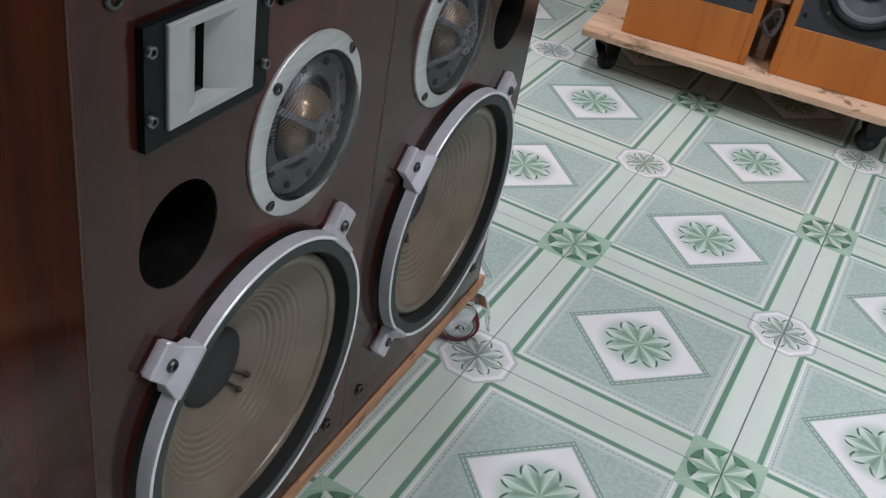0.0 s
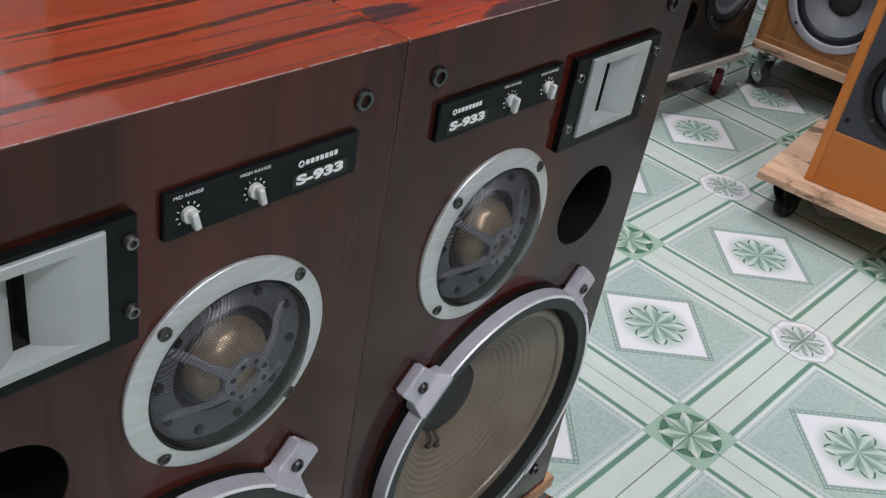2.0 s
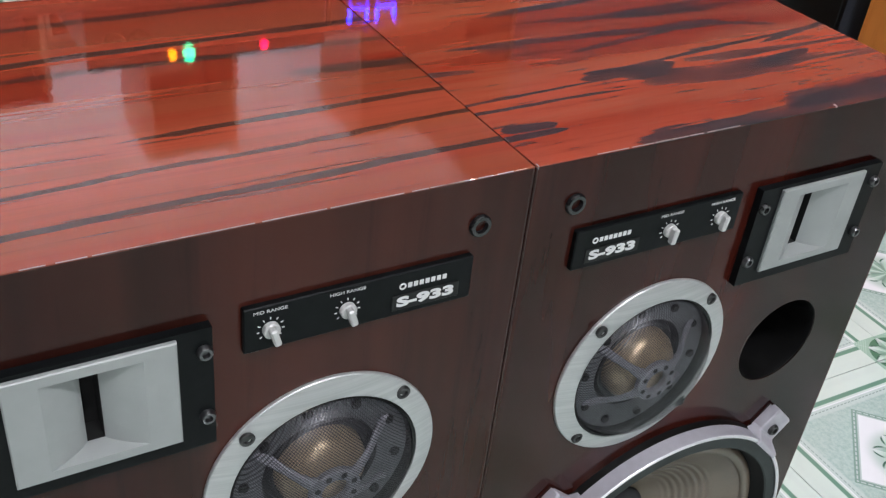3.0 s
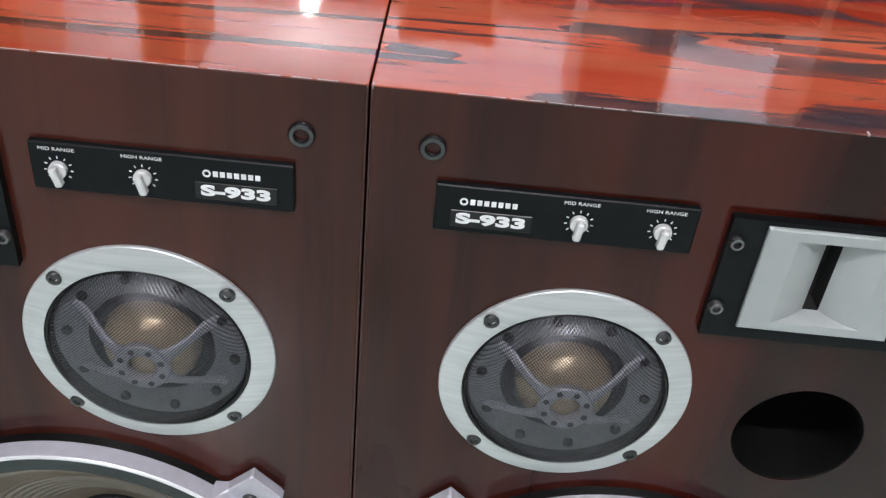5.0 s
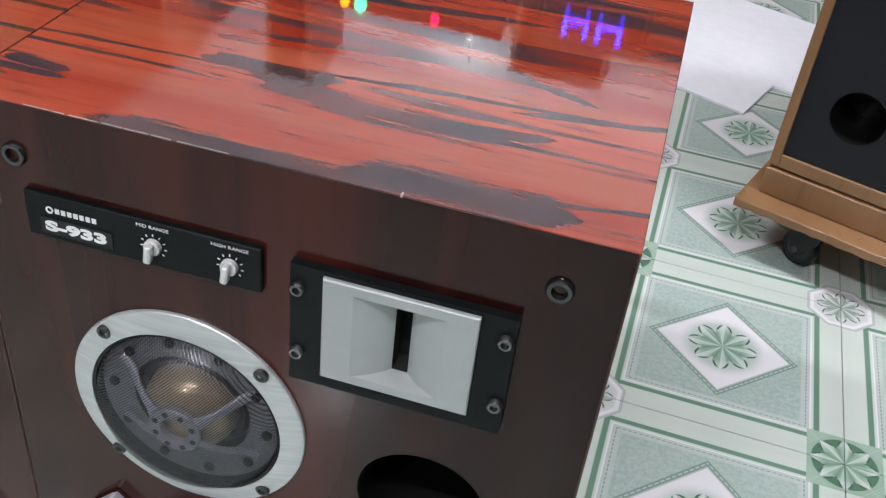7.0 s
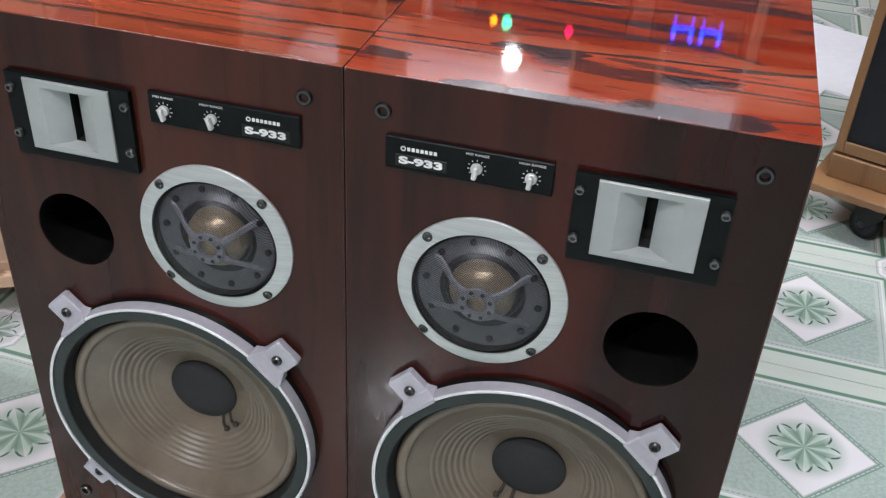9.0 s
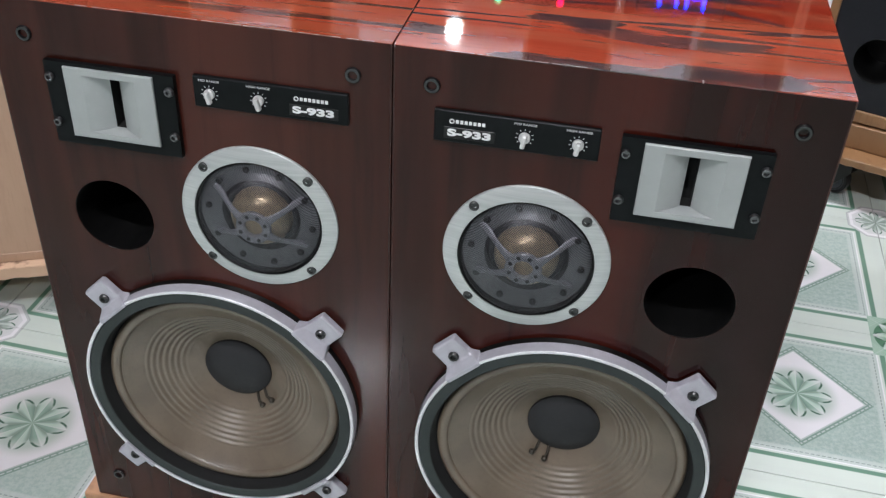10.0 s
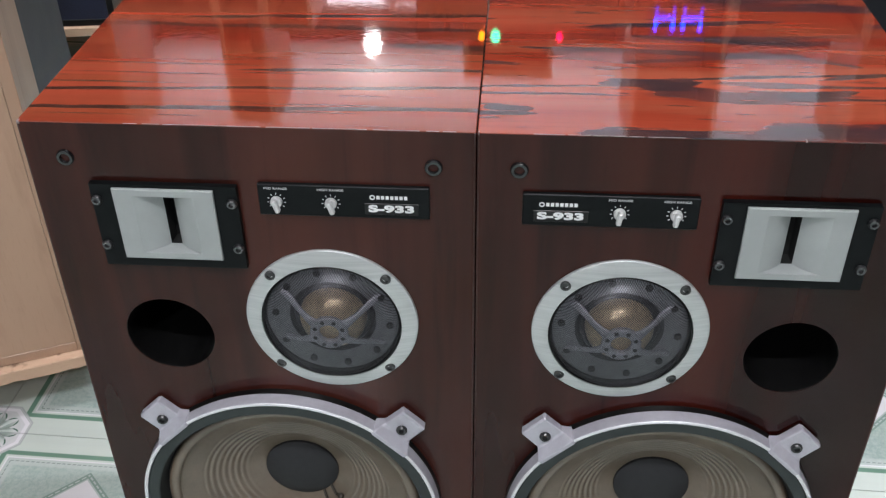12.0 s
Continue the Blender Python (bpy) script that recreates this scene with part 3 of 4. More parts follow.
def woofer(sp, side, cz):
    at = pose(0, 0, cz)
    cx = side
    ring = [(0.1590, -0.0062), (0.1618, -0.0068), (0.1612, -0.0197), (0.1580, -0.0200), (0.1568, 0.0)]
    frame_ob = part("woofer_frame", lathe(ring, 96), ALU, sp, "cast aluminium woofer rim", at)
    part("rim_lip", lathe([(0.1611, -0.0196), (0.1605, -0.0207), (0.1588, -0.0210), (0.1573, -0.0200)], 96), LIP, frame_ob, "bright machined lip of the rim")
    part("mounting_ring", lathe([(0.1625, 0.0), (0.1612, -0.0066), (0.158, -0.0066)], 96), BLACK, frame_ob, "black ring behind the rim")
    part("gasket", lathe([(0.1571, -0.016), (0.1562, -0.0192), (0.1456, -0.0192), (0.1442, -0.0180)], 96), RUBBER, frame_ob, "dark grey rubber gasket")
    # black colour paints the shaded step between gasket and surround
    part("inner_wall", lathe([(0.1443, -0.0182), (0.1430, -0.0150), (0.1410, -0.004), (0.134, 0.003)], 96), VOID, frame_ob, "recess wall behind the gasket, black for its shade")
    roll = [(0.1395, -0.001)]
    roll += [(0.1325 + 0.0062 * math.cos(a), -0.003 - 0.0046 * math.sin(a)) for a in np.linspace(0, math.pi, 9)]
    part("surround", lathe(roll, 96), CONE, frame_ob, "brown cloth surround")
    prof = []
    for k in range(100):
        r = 0.1265 - (0.1265 - 0.040) * k / 99
        y = -0.003 + 0.049 * ((0.1265 - r) / 0.0865) ** 0.9
        fade = min(1, max(0, (r - 0.058) / 0.01)) * min(1, max(0, (0.106 - r) / 0.006))
        prof.append((r, y + 0.00058 * fade * math.sin(2 * math.pi * r / 0.0061)))
    part("cone", lathe(prof, 96), CONE, frame_ob, "olive brown coated paper cone with ripples")
    part("dust_cap", lathe([(0.0418, 0.0460), (0.0412, 0.0425), (0.0355, 0.0392), (0.025, 0.0362), (0.0125, 0.0345), (0, 0.034)], 48), CAP, frame_ob, "black dust cap")
    for a in ((-57, -40) if cx < 0 else (-108, -126)):
        d = Vector((math.cos(radians(a)), 0, math.sin(radians(a))))
        b = bmesh.new()
        pts = [d * 0.041 + Vector((0, 0.043, 0)), d * 0.048 + Vector((0.001, 0.034, 0)), d * 0.055 + Vector((0.001, 0.0335, 0))]
        for p, q in zip(pts, pts[1:]):
            join(b, rod(p, q, 0.0017, 8))
        join(b, lathe([(0.0035, 0.002), (0.0035, -0.001), (0.002, -0.003), (0, -0.003)], 10), Matrix.Translation(pts[-1]))
        part("lead_wire", b, WIRE, frame_ob)
    for k in range(4):
        a = 45 + 90 * k
        part("lug", lug_bm(), ALU, frame_ob, "grey aluminium mounting lug", pose(0, 0, 0, 0, -a, 0), 22)
        part("lug_bolt", screw_bm(0.0058, 0.004), SCREW, frame_ob, "", pose(0.1754 * math.cos(radians(a)), -0.0112, 0.1754 * math.sin(radians(a))))
    # basket closing the cabinet behind
    part("basket", lathe([(0.156, 0.004), (0.15, 0.03), (0.09, 0.10), (0.0, 0.11)], 48), VOID, frame_ob)


def midrange(sp, cx, cz):
    at = pose(cx, 0, cz)
    ring = part("midrange_ring", lathe([(0.0822, 0.0), (0.0822, -0.0020), (0.0816, -0.0028), (0.0676, -0.0066), (0.0670, -0.0064), (0.0667, 0.010)], 96), BRUSHED, sp, "brushed silver midrange ring", at)
    part("rim", lathe([(0.0669, -0.0056), (0.0661, -0.0062), (0.0648, -0.0056), (0.0640, -0.0022), (0.0636, 0.003)], 80), BLACK, ring, "black inner rim")
    weave = bmesh.new()
    for dy in (0.0, 0.0008):
        join(weave, lathe([(0.0646, dy - 0.0032), (0.0625, dy - 0.0085), (0.0570, dy - 0.0160), (0.0460, dy - 0.0230), (0.0320, dy - 0.0272), (0.0160, dy - 0.0294), (0.0, dy - 0.0300)], 72))
    part("mesh_grille", weave, MESH, ring, "fine dark wire mesh over the dome")
    part("flange", lathe([(0.0640, 0.0025), (0.0625, 0.0015), (0.0450, 0.0023), (0.0415, 0.0037)], 72), GREY_FLANGE, ring, "dark grey flange")
    part("throat", lathe([(0.0417, 0.0035), (0.0408, 0.0048), (0.0396, 0.0100), (0.0385, 0.0125)], 64), BLACK, ring, "black throat round the dome")
    part("surround", lathe([(0.0395, 0.0110), (0.0365, 0.0062), (0.0335, 0.0062), (0.0315, 0.0090)], 48), BLACK, ring)
    part("dome", lathe([(0.0322, 0.0080), (0.0315, 0.0002), (0.0278, -0.0068), (0.0204, -0.0118), (0.0104, -0.0144), (0, -0.0152)], 48), DOME, ring, "bronze coloured dome")
    b = bmesh.new()
    join(b, lathe([(0.0095, -0.0165), (0.0097, -0.0208), (0.0108, -0.0216), (0.0172, -0.0212), (0.0182, -0.0202), (0.0176, -0.0160)], 40, True))
    for a in (32, 146, 208, 330):
        arm = bmesh.new()
        stations = [(0.0150, 0.0060, -0.0222), (0.0210, 0.0040, -0.0212), (0.0290, 0.0029, -0.0178), (0.0370, 0.0029, -0.0126), (0.0440, 0.0035, -0.0070), (0.0520, 0.0034, -0.0030), (0.0562, 0.0020, -0.0024)]
        rows = [[arm.verts.new((px, 0.0022 + py + dy, s * hw)) for s, dy in ((-1, 0.0012), (-0.6, 0.0), (0.6, 0.0), (1, 0.0012), (1, 0.0030), (-1, 0.0030))] for px, hw, py in stations]
        for ra, rb in zip(rows, rows[1:]):
            for k in range(6):
                arm.faces.new((ra[k], ra[(k + 1) % 6], rb[(k + 1) % 6], rb[k]))
        arm.faces.new(rows[0])
        arm.faces.new(rows[-1])
        join(b, arm, pose(0, 0, 0, 0, -a, 0))
    part("bracket", b, BRACKET, ring, "grey four-armed bracket")
    # black discs drawn for the dark holes in the hub
    for k in range(8):
        a = radians(45 * k + 22.5)
        part("bracket_screw", lathe([(0.0021, -0.0205), (0.0021, -0.0218), (0, -0.0219)], 10), BLACK, ring, "", pose(0.0140 * math.cos(a), 0, 0.0140 * math.sin(a)))
    for k in range(10):
        a = radians(36 * k - 6)
        part("flange_bolt", lathe([(0.0036, 0.004), (0.0036, -0.0002), (0.0027, -0.0010), (0, -0.0008)], 10), BLACK, ring, "", pose(0.0548 * math.cos(a), 0, 0.0548 * math.sin(a)))
    for k in range(4):
        a = radians(45 + 90 * k)
        part("ring_screw", lathe([(0.0050, -0.0035), (0.0050, -0.0056), (0.0042, -0.0062), (0.0027, -0.0062), (0.0022, -0.0048), (0, -0.0048)], 16), SCREW, ring, "",
             pose(0.0757 * math.cos(a), 0, 0.0757 * math.sin(a)))


def tweeter(sp, cx, cz):
    """Black plate with a pale rectangular horn around a narrow slot."""
    hw, hh = 0.0452, 0.037
    plate = part("tweeter_plate", slab_with_holes(-0.0655, 0.0655, -0.0470, 0.0400, -0.0065, -0.0002, [(-0.030, 0.030, -0.031, 0.031)]), PLATE, sp, "black satin tweeter plate", pose(cx, 0, cz))
    bm = bmesh.new()
    yf = -0.0095

    def ring(x0, x1, z0, z1, y):
        return [bm.verts.new(c) for c in ((x0, y, z0), (x1, y, z0), (x1, y, z1), (x0, y, z1))]

    loops = [ring(-hw, hw, -hh, hh, -0.0064), ring(-hw, hw, -hh, hh, yf + 0.0008), ring(-hw + 0.0008, hw - 0.0008, -hh + 0.0008, hh - 0.0008, yf),
             ring(-0.0268, 0.0268, -0.0302, 0.0300, yf)]
    for k in range(1, 13):
        u = k / 12
        half = 0.0268 - 0.0219 * (1 - (1 - u) ** 1.12)
        loops.append(ring(-half, half, -0.0302 + 0.0022 * u, 0.0300 - 0.0020 * u, yf + 0.0090 * u + 0.0042 * u ** 2.2))
    loops.append(ring(-0.0046, 0.0046, -0.0278, 0.0278, yf + 0.028))
    for a, b in zip(loops, loops[1:]):
        for k in range(4):
            bm.faces.new((a[k], a[(k + 1) % 4], b[(k + 1) % 4], b[k]))
    bm.faces.new(loops[-1])
    for f in bm.faces:
        if f.calc_center_median().y > yf + 0.0140:
            f.material_index = 1
    part("horn", bm, [HORN, VOID], plate, "pale silver horn around a narrow slot", smooth=12)
    for x in (-0.0605, 0.0605):
        for z in (-0.024, 0.024):
            part("plate_screw", screw_bm(0.0048, 0.0040), STEEL, plate, "steel socket screw", pose(x, -0.0063, z))


def control_plate(sp, side):
    w = 0.150
    cs = 0.1145
    lx = lambda s: side * (s - cs)
    plate = part("control_plate", box(-w / 2, w / 2, -0.0045, 0.004, -0.0158, 0.0158, 0.0008), PLATE, sp, "black control plate with white print", pose(side * (cs - W / 2), 0, CAB_H - (0.0712 if side > 0 else 0.0694)))
    for s in (0.124, 0.172):
        kx, kz = lx(s) - 0.0015, -0.0010
        part("knob", lathe([(0.0052, -0.0045), (0.0052, -0.0075), (0.0046, -0.0082), (0.0, -0.0082)], 20), KNOB, plate, "pale grey rotary knob", pose(kx, 0, kz))
        part("knob_blade", box(-0.0022, 0.0022, -0.0135, -0.0080, -0.0078, 0.0046, 0.001), KNOB, plate, "", pose(kx, 0, kz, 0, 12 * side - 4, 0))
        for k in range(9):
            a = radians(-40 + 32.5 * k)
            part("tick", box(0.0068, 0.0084, -0.0049, -0.0044, -0.00028, 0.00028), PRINT, plate, "", pose(kx, 0, kz, 0, -math.degrees(a), 0))
        text_mesh("caption", "MID RANGE" if (s < 0.15) == (side > 0) else "HIGH RANGE", 0.0031, PRINT, plate, pose(kx, -0.0046, 0.0118, 90, 0, 0) @ Matrix.Diagonal((1.25, 1, 1, 1)), "white printed caption", 0.0001, bold=0.0)
    part("emblem", lathe([(0.0024, -0.0044), (0.0024, -0.0050), (0.0014, -0.0050), (0.0014, -0.0044)], 20), PRINT, plate, "", pose(lx(0.0725) - 0.0165, 0, 0.0058))
    for k in range(7):
        part("maker_bar", box(-0.0014, 0.0014, -0.0049, -0.0044, -0.0017, 0.0017), PRINT, plate, "", pose(lx(0.0725) - 0.0115 + k * 0.0040, 0, 0.0058))
    part("badge", box(-0.0235, 0.0235, -0.0052, -0.0044, -0.0057, 0.0057, 0.0003), BLACK, plate, "", pose(lx(0.0725), 0, -0.0058))
    text_mesh("model_number", "S-933", 0.0094, PRINT, plate, pose(lx(0.0725), -0.0053, -0.0056, 90, 0, 0) @ Matrix.Diagonal((1.88, 1, 1, 1)), "white raised model number", 0.0003)


def loudspeaker(side, label):
    sp = thing("loudspeaker", pose(side * (W / 2 + 0.0006), 0, BOARD_TOP), label, "loudspeaker", "loudspeaker pair")
    lx = lambda s: side * (s - W / 2)
    h, d, x = CAB_H, CAB_D, W / 2
    zt = lambda z: h + z
    holes = [(lx(0.2968), zt(-0.232), 0.0434), (0.0, zt(-0.4616), 0.1530), (lx(0.135), zt(-0.2058), 0.0690), (lx(0.2735) - 0.032, lx(0.2735) + 0.032, zt(-0.128), zt(-0.068))]
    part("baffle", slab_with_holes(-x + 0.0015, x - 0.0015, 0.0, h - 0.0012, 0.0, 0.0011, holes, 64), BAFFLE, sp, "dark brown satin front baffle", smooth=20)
    part("baffle_core", slab_with_holes(-x + 0.002, x - 0.002, 0.0, h - 0.003, 0.0014, 0.02, holes, 64), TEAK, sp, smooth=20)
    part("top_panel", box(-x, x, -0.0002, d, h - 0.0011, h, 0.0005, None, 2), TOP_B if side > 0 else TOP_A, sp, "glossy red rosewood top with black streaks", smooth=0)
    part("top_core", box(-x + 0.002, x - 0.002, 0.021, d - 0.002, h - 0.02, h - 0.0014), TEAK, sp)
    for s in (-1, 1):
        part("side_panel", box(min(s * x, s * (x - 0.0012)), max(s * x, s * (x - 0.0012)), 0.0013, d, 0.0, h - 0.0012), SIDE, sp, "glossy dark red side panel")
    for s in (-1, 1):
        part("edge_band", box(min(s * x, s * (x - 0.0014)), max(s * x, s * (x - 0.0014)), -0.0002, 0.0012, 0.0, h - 0.0013, 0.0004), EDGE, sp, "thin red veneer edge")
        part("side_core", box(min(s * (x - 0.0016), s * (x - 0.018)), max(s * (x - 0.0016), s * (x - 0.018)), 0.0204, d - 0.001, 0.0, h - 0.021), TEAK, sp)
    part("back_panel", box(-x + 0.019, x - 0.019, d - 0.02, d - 0.001, 0.0, h - 0.021), TEAK, sp)
    part("bottom_panel", box(-x + 0.019, x - 0.019, 0.021, d - 0.021, 0.0, 0.018), TEAK, sp)
    port = part("port_tube", lathe([(0.0438, 0.0005), (0.0431, 0.001), (0.0425, 0.004), (0.0418, 0.15), (0.0, 0.151)], 56), BLACK, sp, "black bass reflex tube", pose(lx(0.2968), 0, zt(-0.232)))
    for s in (0.0357, W - 0.0357):
        for z in (-0.0344, -0.6439):
            part("grille_socket", lathe([(0.0078, 0.002), (0.0078, -0.0015), (0.0068, -0.0030), (0.0046, -0.0030), (0.0040, -0.0015), (0.0036, 0.012), (0, 0.012)], 24), SOCKET, sp, "glossy black grille socket", pose(lx(s), 0, zt(z)))
    woofer(sp, side, zt(-0.4616))
    midrange(sp, lx(0.135), zt(-0.2058))
    tweeter(sp, lx(0.2735), zt(-0.0970))
    control_plate(sp, side)
    for s, wd, ht in CHIPS[side]:
        b = box(-wd / 2, wd / 2, -0.0006, 0.0035, -ht, 0.0005, 0.0008)
        part("chip", b, BARE, sp, "pale chip in the veneer edge", pose(lx(min(max(s, wd / 2), W - wd / 2)), 0, h))
    rng = random.Random(5 + side)
    for a, b in WORN_LIT[side]:
        n = int((b - a) / 0.014)
        for k in range(n):
            s = a + (b - a) * (k + rng.random() * 0.5) / n
            w = rng.uniform(0.005, 0.0105)
            part("worn_edge", box(-w, w, -0.00025, 0.0004, -rng.uniform(0.0001, 0.0003), 0.00006), BARE, sp, "", pose(lx(s), 0, h))
    return sp


loudspeaker(1, "dark walnut three-way loudspeaker with glossy red rosewood top, on a board")
loudspeaker(-1, "matching three-way loudspeaker with finely streaked red top, on a board")


# ---- dollies ----
def caster(parent, x, y, z_top, turn, wheel_mat, bracket_mat, r=0.036, wide=1.0, pedal=False):
    """A swivel caster whose wheel stands on the floor; its parts hang under the board."""
    at = pose(x, y, z_top, 0, 0, turn)
    b = bmesh.new()
    box(-0.03, 0.03, -0.03, 0.03, -0.004, 0, 0.001, b)
    join(b, rod((0, 0, -0.02), (0, 0, -0.003), 0.016, 20))
    off = 0.018
    for s in (-1, 1):
        arm = bmesh.new()
        vs = [(-0.024, -0.016), (0.034, -0.016), (0.042, -0.030), (off + 0.013, r - z_top + 0.006), (off + 0.006, r - z_top - 0.010), (off - 0.008, r - z_top - 0.009), (-0.022, -0.034)]
        f = arm.faces.new([arm.verts.new((px, s * 0.0165, pz)) for px, pz in ((px * wide + off * (1 - wide), pz) for px, pz in vs)])
        e = bmesh.ops.extrude_face_region(arm, geom=[f])
        for v in e["geom"]:
            if isinstance(v, bmesh.types.BMVert):
                v.co.y += s * 0.0025
        join(b, arm)
    box(-0.024 * wide, 0.036 * wide, -0.019, 0.019, -0.024, -0.0155, 0.003, b, 2)
    br = part("caster", b, bracket_mat, parent, "", at)
    part("wheel", lathe([(r * 0.70, -0.011), (r * 0.93, -0.0115), (r, -0.008), (r, 0.008), (r * 0.93, 0.0115), (r * 0.70, 0.011)], 36, True), wheel_mat, br, "", pose(off, 0, r - z_top))
    part("hub", lathe([(0.0, -0.0225), (0.006, -0.0225), (0.008, -0.0200), (0.0085, -0.0125), (r * 0.38, -0.0122), (r * 0.42, -0.0095), (r * 0.70, -0.0100), (r * 0.80, -0.0120), (r * 0.80, 0.0120), (r * 0.70, 0.0100), (r * 0.42, 0.0095), (r * 0.38, 0.0122), (0.0085, 0.0125), (0.008, 0.0200), (0.006, 0.0225), (0, 0.0225)], 32), DARK_BAFFLE if wheel_mat == BLACK else CHROME, br, "", pose(off, 0, r - z_top))
    if pedal:
        # brake pedal: a strip bent over the tread, with a curled foot
        line = [(0.014, -0.0145), (0.040, -0.0160), (0.052, -0.0215), (0.0600, -0.0330), (0.0625, -0.0470), (0.0605, -0.0590), (0.0650, -0.0650)]
        b = bmesh.new()
        rows = []
        for k, (px, pz) in enumerate(line):
            p, q = line[max(0, k - 1)], line[min(len(line) - 1, k + 1)]
            n = Vector((-(q[1] - p[1]), q[0] - p[0])).normalized() * 0.0013
            hw = 0.0125 + 0.004 * min(1.0, k / 3)
            rows.append([b.verts.new(c) for c in ((px + n.x, -hw, pz + n.y), (px + n.x * 1.3, 0, pz + n.y * 1.3), (px + n.x, hw, pz + n.y), (px - n.x, hw, pz - n.y), (px - n.x, -hw, pz - n.y))])
        for ra, rb in zip(rows, rows[1:]):
            for k in range(5):
                b.faces.new((ra[k], rb[k], rb[(k + 1) % 5], ra[(k + 1) % 5]))
        b.faces.new(rows[0])
        b.faces.new(rows[-1])
        part("brake_pedal", b, bracket_mat, br, "bent chrome brake pedal")


def plank(w, y0, y1, z0, z1, seed, rough=0.3):
    """A sawn board whose lower arrises are splintered."""
    rng = random.Random(seed)
    bm = bmesh.new()
    n = max(8, int(w / 0.011))
    rows = []
    for k in range(n + 1):
        x = w * k / n
        a, b = rng.uniform(0.0, 0.0012), rng.uniform(0.0, 0.0012)
        deep = rough * rng.choice((0.001, 0.002, 0.003, 0.006, 0.009))
        rows.append([bm.verts.new(c) for c in ((x, y0 + a, z0 + deep), (x, y0 + a, z1 - 0.0018), (x, y0 + 0.002, z1), (x, y1 - 0.002, z1), (x, y1 - b, z1 - 0.0018), (x, y1 - b, z0), (x, y0 + deep * 1.2 + 0.001, z0))])
    for ra, rb in zip(rows, rows[1:]):
        for k in range(7):
            bm.faces.new((ra[k], ra[(k + 1) % 7], rb[(k + 1) % 7], rb[k]))
    bm.faces.new(rows[0])
    bm.faces.new(rows[-1])
    return bm


def dolly(name_label, m, w, d, top, planks, casters, wood, wheel, bracket, thick=0.02, group="", wide=0.62, rough=0.3, radius=0.036, pedal=-1):
    t = thing("dolly", m, name_label, "dolly", group)
    pw = d / planks
    for k in range(planks):
        part("board", plank(w, k * pw + 0.0015, (k + 1) * pw - 0.0015, top - thick, top, 11 * k + int(w * 100), rough), wood, t, smooth=25)
    for k, (x, y, a) in enumerate(casters):
        caster(t, x, y, top - thick - 0.0005, a, wheel, bracket, radius, wide, k == pedal)
    return t


dolly("low pine board on red-wheeled chrome casters under the loudspeaker pair", pose(-0.412, -0.006, 0), 0.824, 0.37, BOARD_TOP - 0.0006, 2,
      [(0.05, 0.06, 200), (0.790, 0.036, -60), (0.05, 0.31, 30), (0.774, 0.31, 60)], RED_PINE, RED_WHEEL, CHROME, wide=0.85, radius=0.0325, pedal=1)


# ---- other loudspeakers in the showroom ----
def driver(sp, x, z, r, rim, cone, cap, name="woofer", y=0.0):
    """A cone driver: rim, rubber roll, cone and cap, with four screws."""
    ring = part(name, lathe([(r, 0.0), (r, -0.004), (r * 0.97, -0.006), (r * 0.86, -0.006), (r * 0.84, -0.002), (r * 0.84, 0.012)], 56), rim, sp, "", pose(x, y, z))
    roll = [(r * 0.845, 0.006)] + [(r * (0.765 + 0.075 * math.cos(a)), 0.004 - r * 0.07 * math.sin(a)) for a in np.linspace(0, math.pi, 8)]
    part("surround", lathe(roll, 56), NAVY_BAFFLE, ring)
    part("cone", lathe([(r * 0.69, 0.004), (r * 0.55, 0.012), (r * 0.42, 0.024), (r * 0.3, 0.036)], 56), cone, ring)
    if cone == GREY_CONE:
        part("cone_rim", lathe([(r * 0.70, 0.0035), (r * 0.66, 0.0020), (r * 0.61, 0.0035), (r * 0.585, 0.0090)], 56), CONE_RIM, ring, "pale grey ring round the cone")
    part("dust_cap", lathe([(r * 0.32, 0.036), (r * 0.29, 0.028), (r * 0.18, 0.021), (0, 0.018)], 40), cap, ring)
    for k in range(4):
        a = radians(45 + 90 * k)
        part("screw", screw_bm(0.005), SCREW, ring, "", pose(r * 0.92 * math.cos(a), -0.0055, r * 0.92 * math.sin(a)))
    return ring


def cabinet(name, m, size, veneer, face, label, border=0.02, sill=0.0, recess=0.006, holes=(), group="", far_side=None):
    """A loudspeaker box on its base at m: x along the front, y into it. A border of veneer frames a baffle with openings."""
    w, d, h = size
    sp = thing(name, m, label, "loudspeaker", group)
    for x0, x1, n in ((0, 0.018, "side_panel"), (w - 0.018, w, "side_panel")):
        part(n, box(x0, x1, 0, d, 0, h, 0.0012), far_side if far_side and x0 > 0 else veneer, sp)
    part("top_panel", box(0.0182, w - 0.0182, 0, d, h - 0.018, h, 0.0012), veneer, sp)
    part("bottom_panel", box(0.0182, w - 0.0182, 0, d, 0, max(0.018, sill), 0.0012), far_side or veneer, sp)
    part("back_panel", box(0.0184, w - 0.0184, d - 0.02, d - 0.002, max(0.018, sill) + 0.0002, h - 0.0184), veneer, sp)
    b = 0.0184
    part("baffle", slab_with_holes(b, w - b, max(b, sill + 0.0003), h - b, recess, recess + 0.016, holes, 40), face, sp, smooth=20)
    if border > 0.0185:
        k = bmesh.new()
        lo = max(b, sill + 0.0003)
        strips = [(b, border, lo, h - b), (w - border, w - b, lo, h - b), (border, w - border, h - border, h - b)]
        for x0, x1, z0, z1 in strips + ([] if sill else [(border, w - border, b, border)]):
            box(x0, x1, 0.0006, recess, z0, z1, 0, k)
        part("frame_edge", k, veneer, sp)
    return sp


